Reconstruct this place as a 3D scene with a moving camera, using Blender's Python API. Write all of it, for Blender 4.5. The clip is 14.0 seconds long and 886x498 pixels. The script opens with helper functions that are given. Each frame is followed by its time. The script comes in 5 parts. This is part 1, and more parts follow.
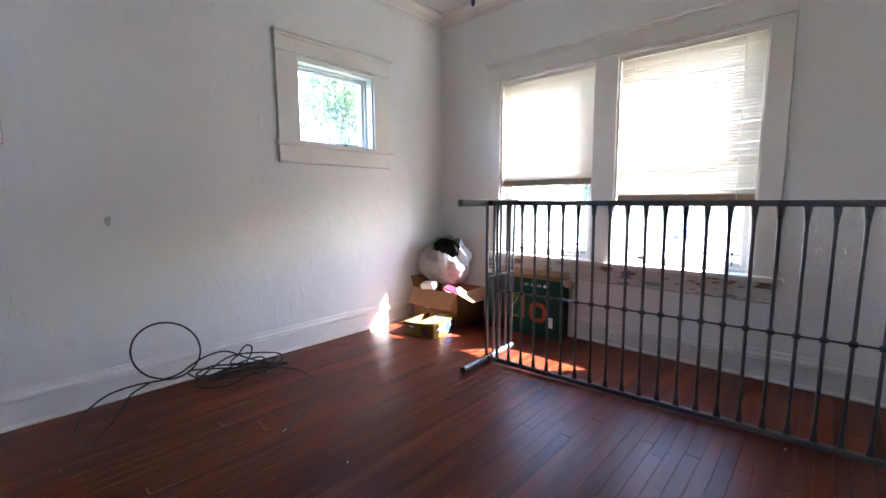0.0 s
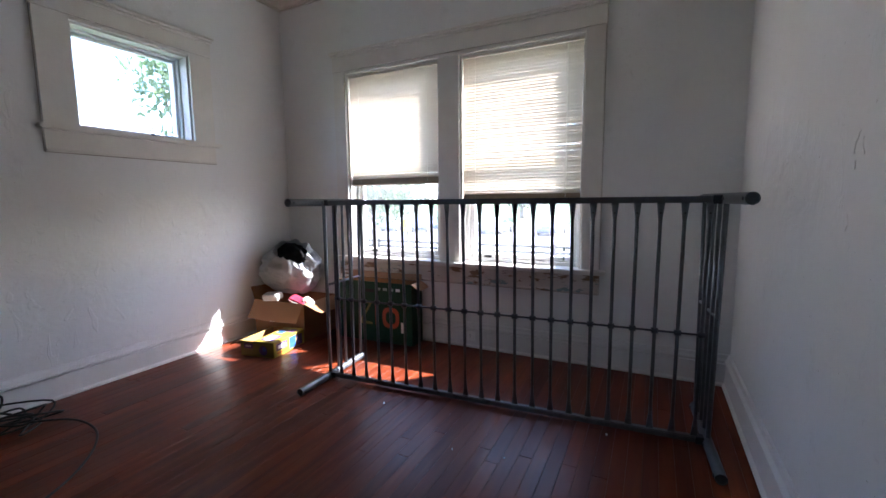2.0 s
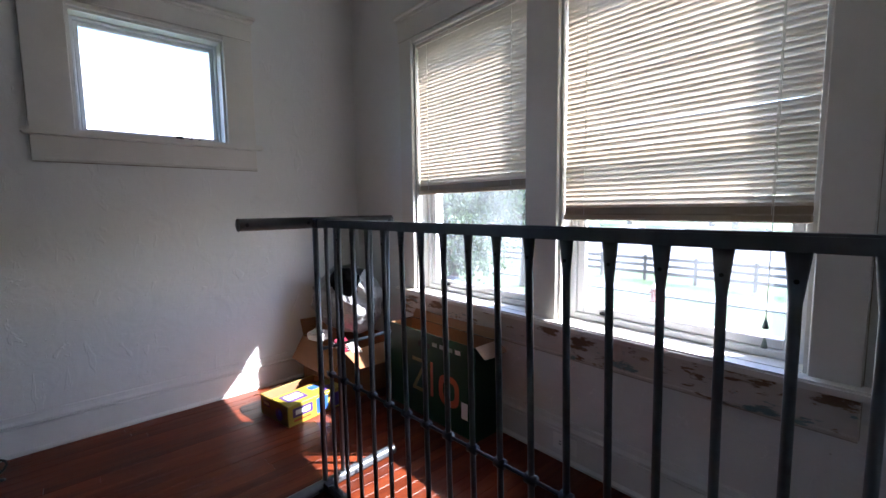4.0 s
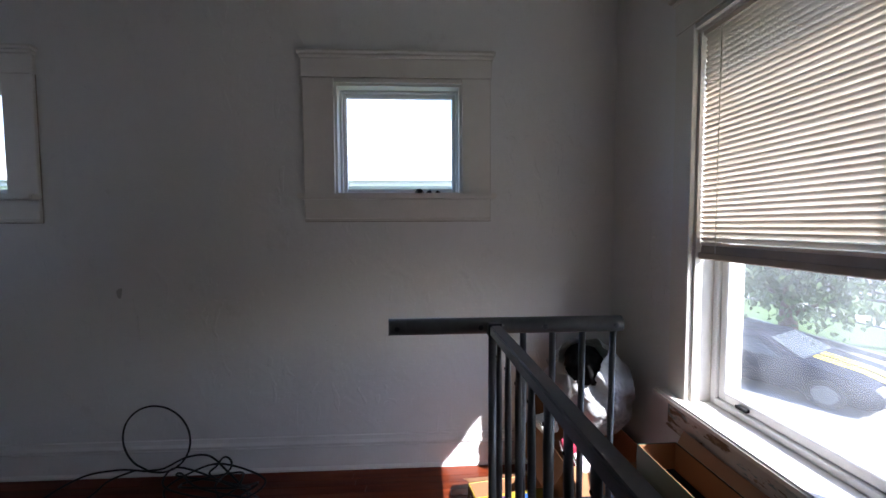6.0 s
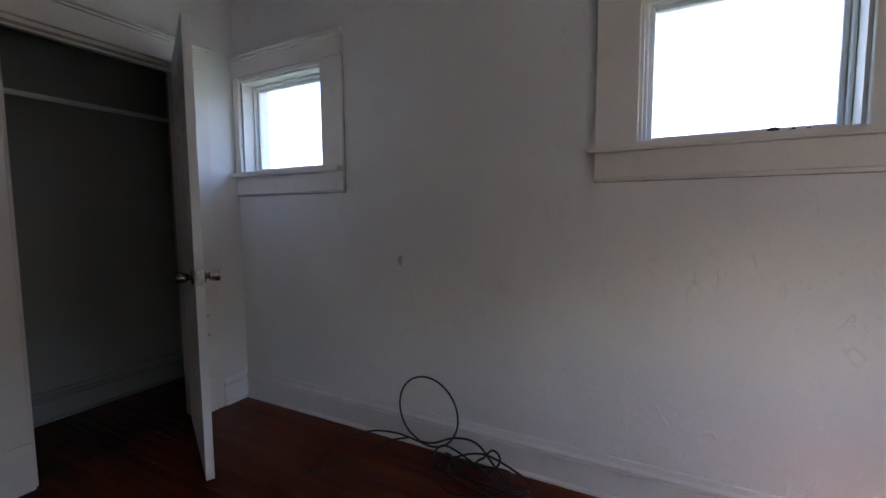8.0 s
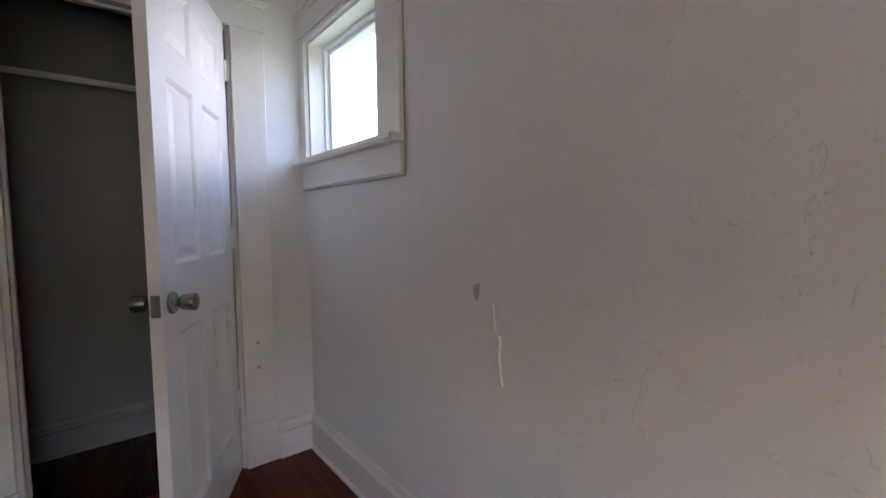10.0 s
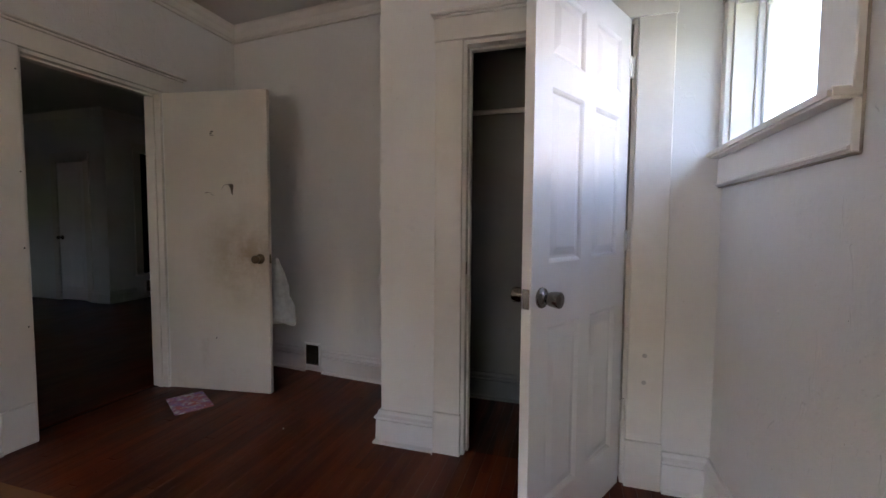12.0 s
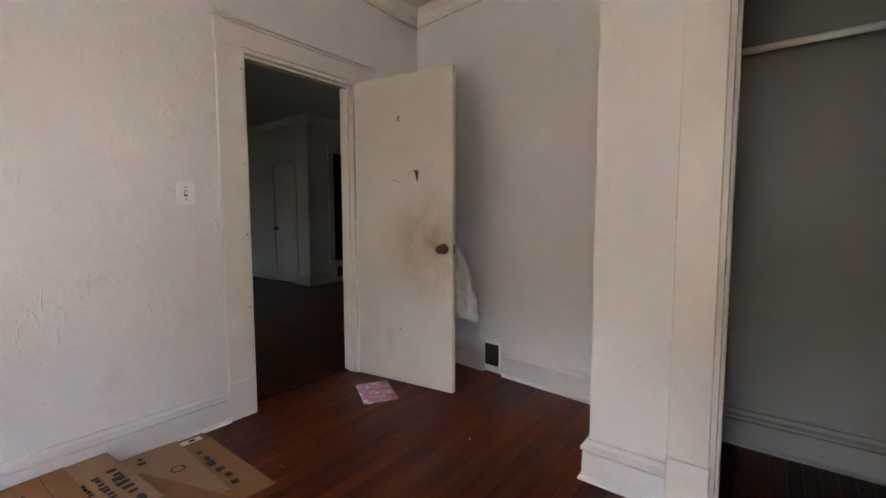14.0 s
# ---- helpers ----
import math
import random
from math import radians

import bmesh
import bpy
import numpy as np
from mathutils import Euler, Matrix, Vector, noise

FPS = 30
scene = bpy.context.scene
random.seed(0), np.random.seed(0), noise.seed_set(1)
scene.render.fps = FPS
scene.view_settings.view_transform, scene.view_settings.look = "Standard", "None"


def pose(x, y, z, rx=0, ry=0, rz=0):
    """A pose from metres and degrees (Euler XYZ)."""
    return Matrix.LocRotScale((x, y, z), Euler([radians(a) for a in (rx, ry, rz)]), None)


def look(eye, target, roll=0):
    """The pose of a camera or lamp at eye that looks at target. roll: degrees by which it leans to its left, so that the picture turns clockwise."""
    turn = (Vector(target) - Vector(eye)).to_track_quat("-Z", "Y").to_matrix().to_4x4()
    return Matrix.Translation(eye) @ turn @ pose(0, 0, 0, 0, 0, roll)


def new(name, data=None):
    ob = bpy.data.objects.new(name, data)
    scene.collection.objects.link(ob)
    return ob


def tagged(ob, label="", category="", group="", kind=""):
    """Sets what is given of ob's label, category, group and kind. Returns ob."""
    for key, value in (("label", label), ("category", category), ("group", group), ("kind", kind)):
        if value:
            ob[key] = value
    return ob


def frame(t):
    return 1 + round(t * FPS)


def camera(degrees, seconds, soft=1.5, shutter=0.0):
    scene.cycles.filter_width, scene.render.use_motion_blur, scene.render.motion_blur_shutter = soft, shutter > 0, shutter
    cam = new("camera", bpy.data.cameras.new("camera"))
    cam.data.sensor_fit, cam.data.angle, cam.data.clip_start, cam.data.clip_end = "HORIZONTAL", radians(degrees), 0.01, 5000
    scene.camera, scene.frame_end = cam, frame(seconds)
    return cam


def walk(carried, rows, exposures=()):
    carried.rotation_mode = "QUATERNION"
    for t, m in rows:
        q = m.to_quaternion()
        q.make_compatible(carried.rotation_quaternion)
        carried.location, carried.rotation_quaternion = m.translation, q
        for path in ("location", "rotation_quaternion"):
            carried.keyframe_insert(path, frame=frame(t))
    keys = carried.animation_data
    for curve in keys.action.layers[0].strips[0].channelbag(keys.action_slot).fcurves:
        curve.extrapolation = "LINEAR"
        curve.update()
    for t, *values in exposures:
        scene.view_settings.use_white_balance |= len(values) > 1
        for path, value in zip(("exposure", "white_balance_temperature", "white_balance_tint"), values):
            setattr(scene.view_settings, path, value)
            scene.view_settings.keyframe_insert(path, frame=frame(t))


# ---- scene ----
cam = camera(92.8, 14.0)
EXPOSURES = [(0, 4.4, 5750, 17), (0.5, 4.05, 5750, 17), (1.5, 3.62, 5700, 17), (2.2, 3.37, 5650, 17), (4.5, 2.85, 5550, 16), (5, 2.77, 5550, 16), (5.5, 2.5, 5600, 17), (6.5, 2.35, 5750, 19), (7, 2.5, 5800, 20), (7.7, 2.8, 5850, 20), (10, 3.82, 6450, 23), (11, 3.82, 6550, 23), (12.5, 4.33, 6700, 22), (13.5, 4.82, 6850, 22), (14, 5.05, 6850, 22)]
PATH = [
    (0, (2.792, -3.05, 1.064), (1.45, -1.585, 0.833), -0.3),
    (0.5, (2.81, -3.053, 1.037), (1.677, -1.419, 0.815), -0.3),
    (1, (2.864, -3.007, 1.032), (1.899, -1.268, 0.818), -0.3),
    (1.5, (2.870, -2.963, 1.044), (1.989, -1.179, 0.829), -0.4),
    (2, (2.873, -2.74, 1.049), (1.987, -0.962, 0.821), -0.6),
    (2.2, (2.83, -2.659, 1.066), (1.968, -0.869, 0.84), -0.7),
    (4.3, (2.603, -1.44, 1.096), (1.009, -0.244, 0.924), -0.7),
    (4.5, (2.55, -1.388, 1.103), (0.902, -0.265, 0.947), -0.7),
    (5, (2.43, -1.155, 1.19), (0.678, -0.203, 1.029), -0.7),
    (5.5, (2.311, -1.117, 1.226), (0.411, -0.509, 1.085), -0.4),
    (6, (2.246, -1.05, 1.305), (0.252, -0.945, 1.192), -0.3),
    (6.5, (2.246, -1.043, 1.286), (0.262, -1.269, 1.174), 0.1),
    (7, (2.224, -1.108, 1.276), (0.282, -1.571, 1.158), -0.2),
    (7.5, (2.071, -1.263, 1.237), (0.229, -2.027, 1.088), -0.3),
    (9.8, (0.917, -1.692, 1.164), (-0.542, -3.054, 1.04), -0.4),
    (10, (0.838, -1.735, 1.168), (-0.428, -3.278, 1.034), -0.6),
    (10.5, (0.695, -1.828, 1.152), (-0.07, -3.672, 1.039), -0.1),
    (11, (0.562, -1.917, 1.154), (0.027, -3.841, 1.035), 0.1),
    (11.5, (0.586, -1.926, 1.169), (0.55, -3.923, 1.051), 0.2),
    (12, (0.581, -1.829, 1.169), (1.169, -3.737, 1.05), 0.4),
    (12.5, (0.594, -1.773, 1.16), (1.473, -3.566, 1.041), 0.4),
    (13, (0.629, -1.754, 1.153), (1.644, -3.473, 1.029), 0.3),
    (13.5, (0.749, -1.827, 1.15), (1.905, -3.453, 1.011), 0.1),
    (14, (0.962, -2.077, 1.13), (2.188, -3.65, 0.976), -0.1),
]
walk(cam, [(t, look(eye, target, roll)) for t, eye, target, roll in PATH], EXPOSURES)

# ---- world and sun ----
SUN_WAY = Vector((0.95, 1.0, 1.20)).normalized()
world = bpy.data.worlds.new("world")
scene.world = world
world.use_nodes = True
wn = world.node_tree.nodes
sky = wn.new("ShaderNodeTexSky")
sky.sky_type = "NISHITA"
sky.sun_disc = False
sky.sun_elevation = math.asin(SUN_WAY.z)
sky.sun_rotation = math.atan2(SUN_WAY.x, SUN_WAY.y)
wn["Background"].inputs[1].default_value = 0.15
world.node_tree.links.new(sky.outputs[0], wn["Background"].inputs[0])
sun = new("sun", bpy.data.lights.new("sun", "SUN"))
sun.data.energy, sun.data.angle, sun.data.color = 4.0, radians(0.5), (1.0, 0.94, 0.84)
sun.matrix_world = look(SUN_WAY * 20, (0, 0, 0))


# ---- materials ----
def nodes_of(name):
    m = bpy.data.materials.new(name)
    m.use_nodes = True
    nt = m.node_tree
    return m, nt, nt.nodes["Principled BSDF"], nt.nodes["Material Output"]


def node(nt, kind, **values):
    n = nt.nodes.new(kind)
    for k, v in values.items():
        n.inputs[k.replace("_", " ")].default_value = v
    return n


def rgba(c):
    return (c[0], c[1], c[2], 1.0)


def placed(nt, stretch):
    geo = nt.nodes.new("ShaderNodeNewGeometry")
    mul = nt.nodes.new("ShaderNodeVectorMath")
    mul.operation = "MULTIPLY"
    mul.inputs[1].default_value = stretch
    nt.links.new(geo.outputs["Position"], mul.inputs[0])
    return mul.outputs[0]


def ramp(nt, source, stops):
    r = nt.nodes.new("ShaderNodeValToRGB")
    while len(r.color_ramp.elements) < len(stops):
        r.color_ramp.elements.new(0.5)
    for e, (p, c) in zip(r.color_ramp.elements, stops):
        e.position, e.color = p, rgba(c)
    nt.links.new(source, r.inputs[0])
    return r.outputs[0]


def blend(nt, fac, a, b, kind="MIX"):
    m = nt.nodes.new("ShaderNodeMix")
    m.data_type, m.blend_type = "RGBA", kind
    for value, socket in ((fac, m.inputs["Factor"]), (a, m.inputs["A"]), (b, m.inputs["B"])):
        if isinstance(value, (int, float)):
            socket.default_value = value
        elif isinstance(value, tuple):
            socket.default_value = rgba(value)
        else:
            nt.links.new(value, socket)
    return m.outputs["Result"]


def surf(name, a, b, scale=6.0, rough=0.5, metal=0.0, bump=0.0, bscale=80.0, stretch=(1, 1, 1), stain=None, stscale=2.0, stlow=0.55, coat=0.0, spec=0.5):
    """A painted or plain surface: two tones of noise, an optional stain, gloss that varies and a fine relief."""
    m, nt, p, out = nodes_of(name)
    at = placed(nt, stretch)
    n1 = node(nt, "ShaderNodeTexNoise", Scale=scale, Detail=8.0, Roughness=0.65)
    nt.links.new(at, n1.inputs["Vector"])
    col = ramp(nt, n1.outputs["Fac"], [(0.3, a), (0.7, b)])
    if stain:
        n2 = node(nt, "ShaderNodeTexNoise", Scale=stscale, Detail=9.0, Roughness=0.7)
        nt.links.new(at, n2.inputs["Vector"])
        mask = ramp(nt, n2.outputs["Fac"], [(stlow, (0, 0, 0)), (stlow + 0.15, (1, 1, 1))])
        col = blend(nt, mask, col, stain)
    nt.links.new(col, p.inputs["Base Color"])
    rr = nt.nodes.new("ShaderNodeMapRange")
    rr.inputs["To Min"].default_value, rr.inputs["To Max"].default_value = rough * 0.8, min(1.0, rough * 1.2)
    nt.links.new(n1.outputs["Fac"], rr.inputs["Value"])
    nt.links.new(rr.outputs[0], p.inputs["Roughness"])
    p.inputs["Metallic"].default_value = metal
    p.inputs["Coat Weight"].default_value = coat
    p.inputs["Specular IOR Level"].default_value = spec
    if bump:
        n3 = node(nt, "ShaderNodeTexNoise", Scale=bscale, Detail=4.0)
        nt.links.new(at, n3.inputs["Vector"])
        bp = node(nt, "ShaderNodeBump", Strength=bump, Distance=0.004)
        nt.links.new(n3.outputs["Fac"], bp.inputs["Height"])
        nt.links.new(bp.outputs[0], p.inputs["Normal"])
    return m


def plaster(name, a, b, relief=0.5):
    """Old plaster under many coats of paint: trowel waves, chips, drips and smudges."""
    m, nt, p, out = nodes_of(name)
    at = placed(nt, (1, 1, 1))
    tone = node(nt, "ShaderNodeTexNoise", Scale=1.3, Detail=8.0, Roughness=0.6)
    nt.links.new(at, tone.inputs["Vector"])
    col = ramp(nt, tone.outputs["Fac"], [(0.3, a), (0.7, b)])
    smudge = node(nt, "ShaderNodeTexNoise", Scale=3.7, Detail=10.0, Roughness=0.75)
    nt.links.new(at, smudge.inputs["Vector"])
    mask = ramp(nt, smudge.outputs["Fac"], [(0.60, (0, 0, 0)), (0.78, (0.55, 0.55, 0.55))])
    col = blend(nt, mask, col, (a[0] * 0.72, a[1] * 0.69, a[2] * 0.64))
    streak = node(nt, "ShaderNodeTexNoise", Scale=9.0, Detail=8.0, Roughness=0.7)
    nt.links.new(placed(nt, (1, 1, 0.12)), streak.inputs["Vector"])
    col = blend(nt, ramp(nt, streak.outputs["Fac"], [(0.60, (0, 0, 0)), (0.80, (0.18, 0.18, 0.18))]), col, (a[0] * 0.70, a[1] * 0.68, a[2] * 0.64))
    speck = node(nt, "ShaderNodeTexNoise", Scale=70.0, Detail=3.0)
    nt.links.new(at, speck.inputs["Vector"])
    col = blend(nt, ramp(nt, speck.outputs["Fac"], [(0.735, (0, 0, 0)), (0.76, (0.6, 0.6, 0.6))]), col, (0.30, 0.26, 0.21))
    nt.links.new(col, p.inputs["Base Color"])
    p.inputs["Roughness"].default_value = 0.48
    p.inputs["Specular IOR Level"].default_value = 0.35
    wave = node(nt, "ShaderNodeTexNoise", Scale=7.0, Detail=5.0, Roughness=0.55, Distortion=0.6)
    nt.links.new(at, wave.inputs["Vector"])
    drip = node(nt, "ShaderNodeTexNoise", Scale=15.0, Detail=4.0, Distortion=0.8)
    nt.links.new(placed(nt, (1, 1, 0.45)), drip.inputs["Vector"])
    ridge = ramp(nt, drip.outputs["Fac"], [(0.64, (0, 0, 0)), (0.67, (1, 1, 1)), (0.72, (0.7, 0.7, 0.7))])
    chip = node(nt, "ShaderNodeTexNoise", Scale=34.0, Detail=5.0, Distortion=2.0)
    nt.links.new(at, chip.inputs["Vector"])
    flake = ramp(nt, chip.outputs["Fac"], [(0.665, (0, 0, 0)), (0.69, (1, 1, 1))])
    h1 = blend(nt, 0.22, wave.outputs["Fac"], ridge)
    h2 = blend(nt, 0.36, h1, flake, "ADD")
    grit = node(nt, "ShaderNodeTexNoise", Scale=48.0, Detail=6.0, Roughness=0.7)
    nt.links.new(at, grit.inputs["Vector"])
    h2 = blend(nt, 0.09, h2, grit.outputs["Fac"], "ADD")
    bp = node(nt, "ShaderNodeBump", Strength=relief, Distance=0.011)
    nt.links.new(h2, bp.inputs["Height"])
    nt.links.new(bp.outputs[0], p.inputs["Normal"])
    return m


def wood_floor(name, tones, rnd=True):
    """Red-brown varnished strip floor: tone by board, long grain, worn and cloudy varnish."""
    m, nt, p, out = nodes_of(name)
    info = nt.nodes.new("ShaderNodeObjectInfo")
    isl = nt.nodes.new("ShaderNodeNewGeometry")
    pick = info.outputs["Random"] if rnd else isl.outputs["Random Per Island"]
    base = ramp(nt, pick, [(0.0, tones[0]), (0.35, tones[1]), (0.7, tones[2]), (1.0, tones[3])])
    grain = node(nt, "ShaderNodeTexNoise", Scale=9.0, Detail=4.0, Roughness=0.55, Distortion=0.4)
    nt.links.new(placed(nt, (6.0, 0.5, 1.0)), grain.inputs["Vector"])
    g = ramp(nt, grain.outputs["Fac"], [(0.25, (0.5, 0.45, 0.42)), (0.75, (1.2, 1.15, 1.1))])
    col = blend(nt, 0.42, base, g, "MULTIPLY")
    worn = node(nt, "ShaderNodeTexNoise", Scale=1.8, Detail=3.0, Roughness=0.5)
    nt.links.new(placed(nt, (1.4, 0.7, 1.0)), worn.inputs["Vector"])
    dark = ramp(nt, worn.outputs["Fac"], [(0.25, (0.45, 0.40, 0.40)), (0.7, (1.1, 1.1, 1.1))])
    col = blend(nt, 0.42, col, dark, "MULTIPLY")
    scuff = node(nt, "ShaderNodeTexNoise", Scale=3.0, Detail=3.0, Roughness=0.5)
    nt.links.new(placed(nt, (6.5, 0.55, 1.0)), scuff.inputs["Vector"])
    col = blend(nt, ramp(nt, scuff.outputs["Fac"], [(0.42, (0, 0, 0)), (0.85, (0.6, 0.6, 0.6))]), col, (0.25, 0.062, 0.022) if rnd else (0.12, 0.035, 0.015))
    grime = node(nt, "ShaderNodeTexNoise", Scale=2.2, Detail=2.0, Roughness=0.5)
    nt.links.new(placed(nt, (4.0, 0.6, 1.0)), grime.inputs["Vector"])
    col = blend(nt, ramp(nt, grime.outputs["Fac"], [(0.44, (0, 0, 0)), (0.85, (0.6, 0.6, 0.6))]), col, (0.030, 0.006, 0.003))
    nt.links.new(col, p.inputs["Base Color"])
    haze = node(nt, "ShaderNodeTexNoise", Scale=4.0, Detail=4.0, Roughness=0.55)
    nt.links.new(placed(nt, (2.2, 0.8, 1.0)), haze.inputs["Vector"])
    rr = nt.nodes.new("ShaderNodeMapRange")
    rr.inputs["From Min"].default_value, rr.inputs["From Max"].default_value = 0.3, 0.7
    rr.inputs["To Min"].default_value, rr.inputs["To Max"].default_value = 0.30, 0.39
    nt.links.new(haze.outputs["Fac"], rr.inputs["Value"])
    nt.links.new(rr.outputs[0], p.inputs["Roughness"])
    p.inputs["Specular IOR Level"].default_value = 0.17
    h = blend(nt, 0.8, grain.outputs["Fac"], haze.outputs["Fac"])
    bp = node(nt, "ShaderNodeBump", Strength=0.02, Distance=0.002)
    nt.links.new(h, bp.inputs["Height"])
    nt.links.new(bp.outputs[0], p.inputs["Normal"])
    return m


def glass(name, dirt):
    m, nt, p, out = nodes_of(name)
    clear = nt.nodes.new("ShaderNodeBsdfTransparent")
    gloss = node(nt, "ShaderNodeBsdfGlossy", Roughness=0.02)
    film = node(nt, "ShaderNodeBsdfTranslucent", Color=(0.8, 0.82, 0.85, 1))
    lw = node(nt, "ShaderNodeLayerWeight", Blend=0.5)
    pw = nt.nodes.new("ShaderNodeMath")
    pw.operation = "POWER"
    pw.inputs[1].default_value = 5.0
    nt.links.new(lw.outputs["Facing"], pw.inputs[0])
    fr = nt.nodes.new("ShaderNodeMapRange")
    fr.inputs["To Min"].default_value, fr.inputs["To Max"].default_value = 0.03, 0.6
    nt.links.new(pw.outputs[0], fr.inputs["Value"])
    n = node(nt, "ShaderNodeTexNoise", Scale=3.0, Detail=8.0)
    nt.links.new(placed(nt, (1, 1, 1)), n.inputs["Vector"])
    rr = nt.nodes.new("ShaderNodeMapRange")
    rr.inputs["From Min"].default_value, rr.inputs["From Max"].default_value = 0.3, 0.75
    rr.inputs["To Min"].default_value, rr.inputs["To Max"].default_value = 0.0, dirt
    nt.links.new(n.outputs["Fac"], rr.inputs["Value"])
    m1, m2 = nt.nodes.new("ShaderNodeMixShader"), nt.nodes.new("ShaderNodeMixShader")
    nt.links.new(rr.outputs[0], m1.inputs[0])
    nt.links.new(clear.outputs[0], m1.inputs[1])
    nt.links.new(film.outputs[0], m1.inputs[2])
    nt.links.new(fr.outputs[0], m2.inputs[0])
    nt.links.new(m1.outputs[0], m2.inputs[1])
    nt.links.new(gloss.outputs[0], m2.inputs[2])
    nt.links.new(m2.outputs[0], out.inputs[0])
    return m


def peeling(name):
    """Old trim paint peeled in strips down to brown wood and a teal undercoat."""
    m, nt, p, out = nodes_of(name)
    at = placed(nt, (1.0, 1.0, 3.2))
    tone = node(nt, "ShaderNodeTexNoise", Scale=5.0, Detail=6.0)
    nt.links.new(at, tone.inputs["Vector"])
    col = ramp(nt, tone.outputs["Fac"], [(0.3, (0.56, 0.50, 0.43)), (0.7, (0.66, 0.61, 0.55))])
    heights = tone.outputs["Fac"]
    for scale, low, colour, shift in ((4.2, 0.54, (0.20, 0.12, 0.065), 0.0), (5.5, 0.60, (0.21, 0.29, 0.28), 3.0), (9.0, 0.62, (0.33, 0.23, 0.14), 7.0)):
        add = nt.nodes.new("ShaderNodeVectorMath")
        add.inputs[1].default_value = (shift, shift, shift)
        nt.links.new(at, add.inputs[0])
        n = node(nt, "ShaderNodeTexNoise", Scale=scale, Detail=9.0, Roughness=0.65)
        nt.links.new(add.outputs[0], n.inputs["Vector"])
        mask = ramp(nt, n.outputs["Fac"], [(low, (0, 0, 0)), (low + 0.03, (1, 1, 1))])
        col = blend(nt, mask, col, colour)
        heights = blend(nt, 0.5, heights, mask, "SUBTRACT")
    nt.links.new(col, p.inputs["Base Color"])
    p.inputs["Roughness"].default_value = 0.6
    bp = node(nt, "ShaderNodeBump", Strength=0.5, Distance=0.003)
    nt.links.new(heights, bp.inputs["Height"])
    nt.links.new(bp.outputs[0], p.inputs["Normal"])
    return m


def grimy(name, a, b, grime, centre, reach):
    """Door paint with a hand-worn grimy area round the knob and faint smears."""
    m, nt, p, out = nodes_of(name)
    at = placed(nt, (1, 1, 1))
    n1 = node(nt, "ShaderNodeTexNoise", Scale=2.0, Detail=8.0, Roughness=0.65)
    nt.links.new(at, n1.inputs["Vector"])
    col = ramp(nt, n1.outputs["Fac"], [(0.3, a), (0.7, b)])
    dist = nt.nodes.new("ShaderNodeVectorMath")
    dist.operation = "DISTANCE"
    dist.inputs[1].default_value = centre
    nt.links.new(at, dist.inputs[0])
    near = nt.nodes.new("ShaderNodeMapRange")
    near.inputs["From Min"].default_value, near.inputs["From Max"].default_value = reach, 0.02
    nt.links.new(dist.outputs["Value"], near.inputs["Value"])
    n2 = node(nt, "ShaderNodeTexNoise", Scale=5.0, Detail=9.0, Roughness=0.7)
    nt.links.new(at, n2.inputs["Vector"])
    mul = nt.nodes.new("ShaderNodeMath")
    mul.operation = "MULTIPLY"
    nt.links.new(near.outputs[0], mul.inputs[0])
    nt.links.new(ramp(nt, n2.outputs["Fac"], [(0.32, (0.1, 0.1, 0.1)), (0.62, (1, 1, 1))]), mul.inputs[1])
    col = blend(nt, mul.outputs[0], col, grime)
    n3 = node(nt, "ShaderNodeTexNoise", Scale=3.1, Detail=9.0, Roughness=0.7)
    nt.links.new(placed(nt, (1, 1, 0.7)), n3.inputs["Vector"])
    col = blend(nt, ramp(nt, n3.outputs["Fac"], [(0.60, (0, 0, 0)), (0.8, (0.6, 0.6, 0.6))]), col, grime)
    nt.links.new(col, p.inputs["Base Color"])
    p.inputs["Roughness"].default_value = 0.42
    return m


def thin(name, a, b, through_part, scale=10.0, rough=0.5, clear=0.0):
    """A thin sheet that lets light through: slats, plastic bags, leaves."""
    m, nt, p, out = nodes_of(name)
    n = node(nt, "ShaderNodeTexNoise", Scale=scale, Detail=6.0)
    nt.links.new(placed(nt, (1, 1, 1)), n.inputs["Vector"])
    col = ramp(nt, n.outputs["Fac"], [(0.3, a), (0.7, b)])
    nt.links.new(col, p.inputs["Base Color"])
    p.inputs["Roughness"].default_value = rough
    tl = nt.nodes.new("ShaderNodeBsdfTranslucent")
    nt.links.new(col, tl.inputs["Color"])
    mx = nt.nodes.new("ShaderNodeMixShader")
    mx.inputs[0].default_value = through_part
    nt.links.new(p.outputs[0], mx.inputs[1])
    nt.links.new(tl.outputs[0], mx.inputs[2])
    last = mx
    if clear:
        last, tr = nt.nodes.new("ShaderNodeMixShader"), nt.nodes.new("ShaderNodeBsdfTransparent")
        last.inputs[0].default_value = clear
        nt.links.new(mx.outputs[0], last.inputs[1])
        nt.links.new(tr.outputs[0], last.inputs[2])
    nt.links.new(last.outputs[0], out.inputs[0])
    return m


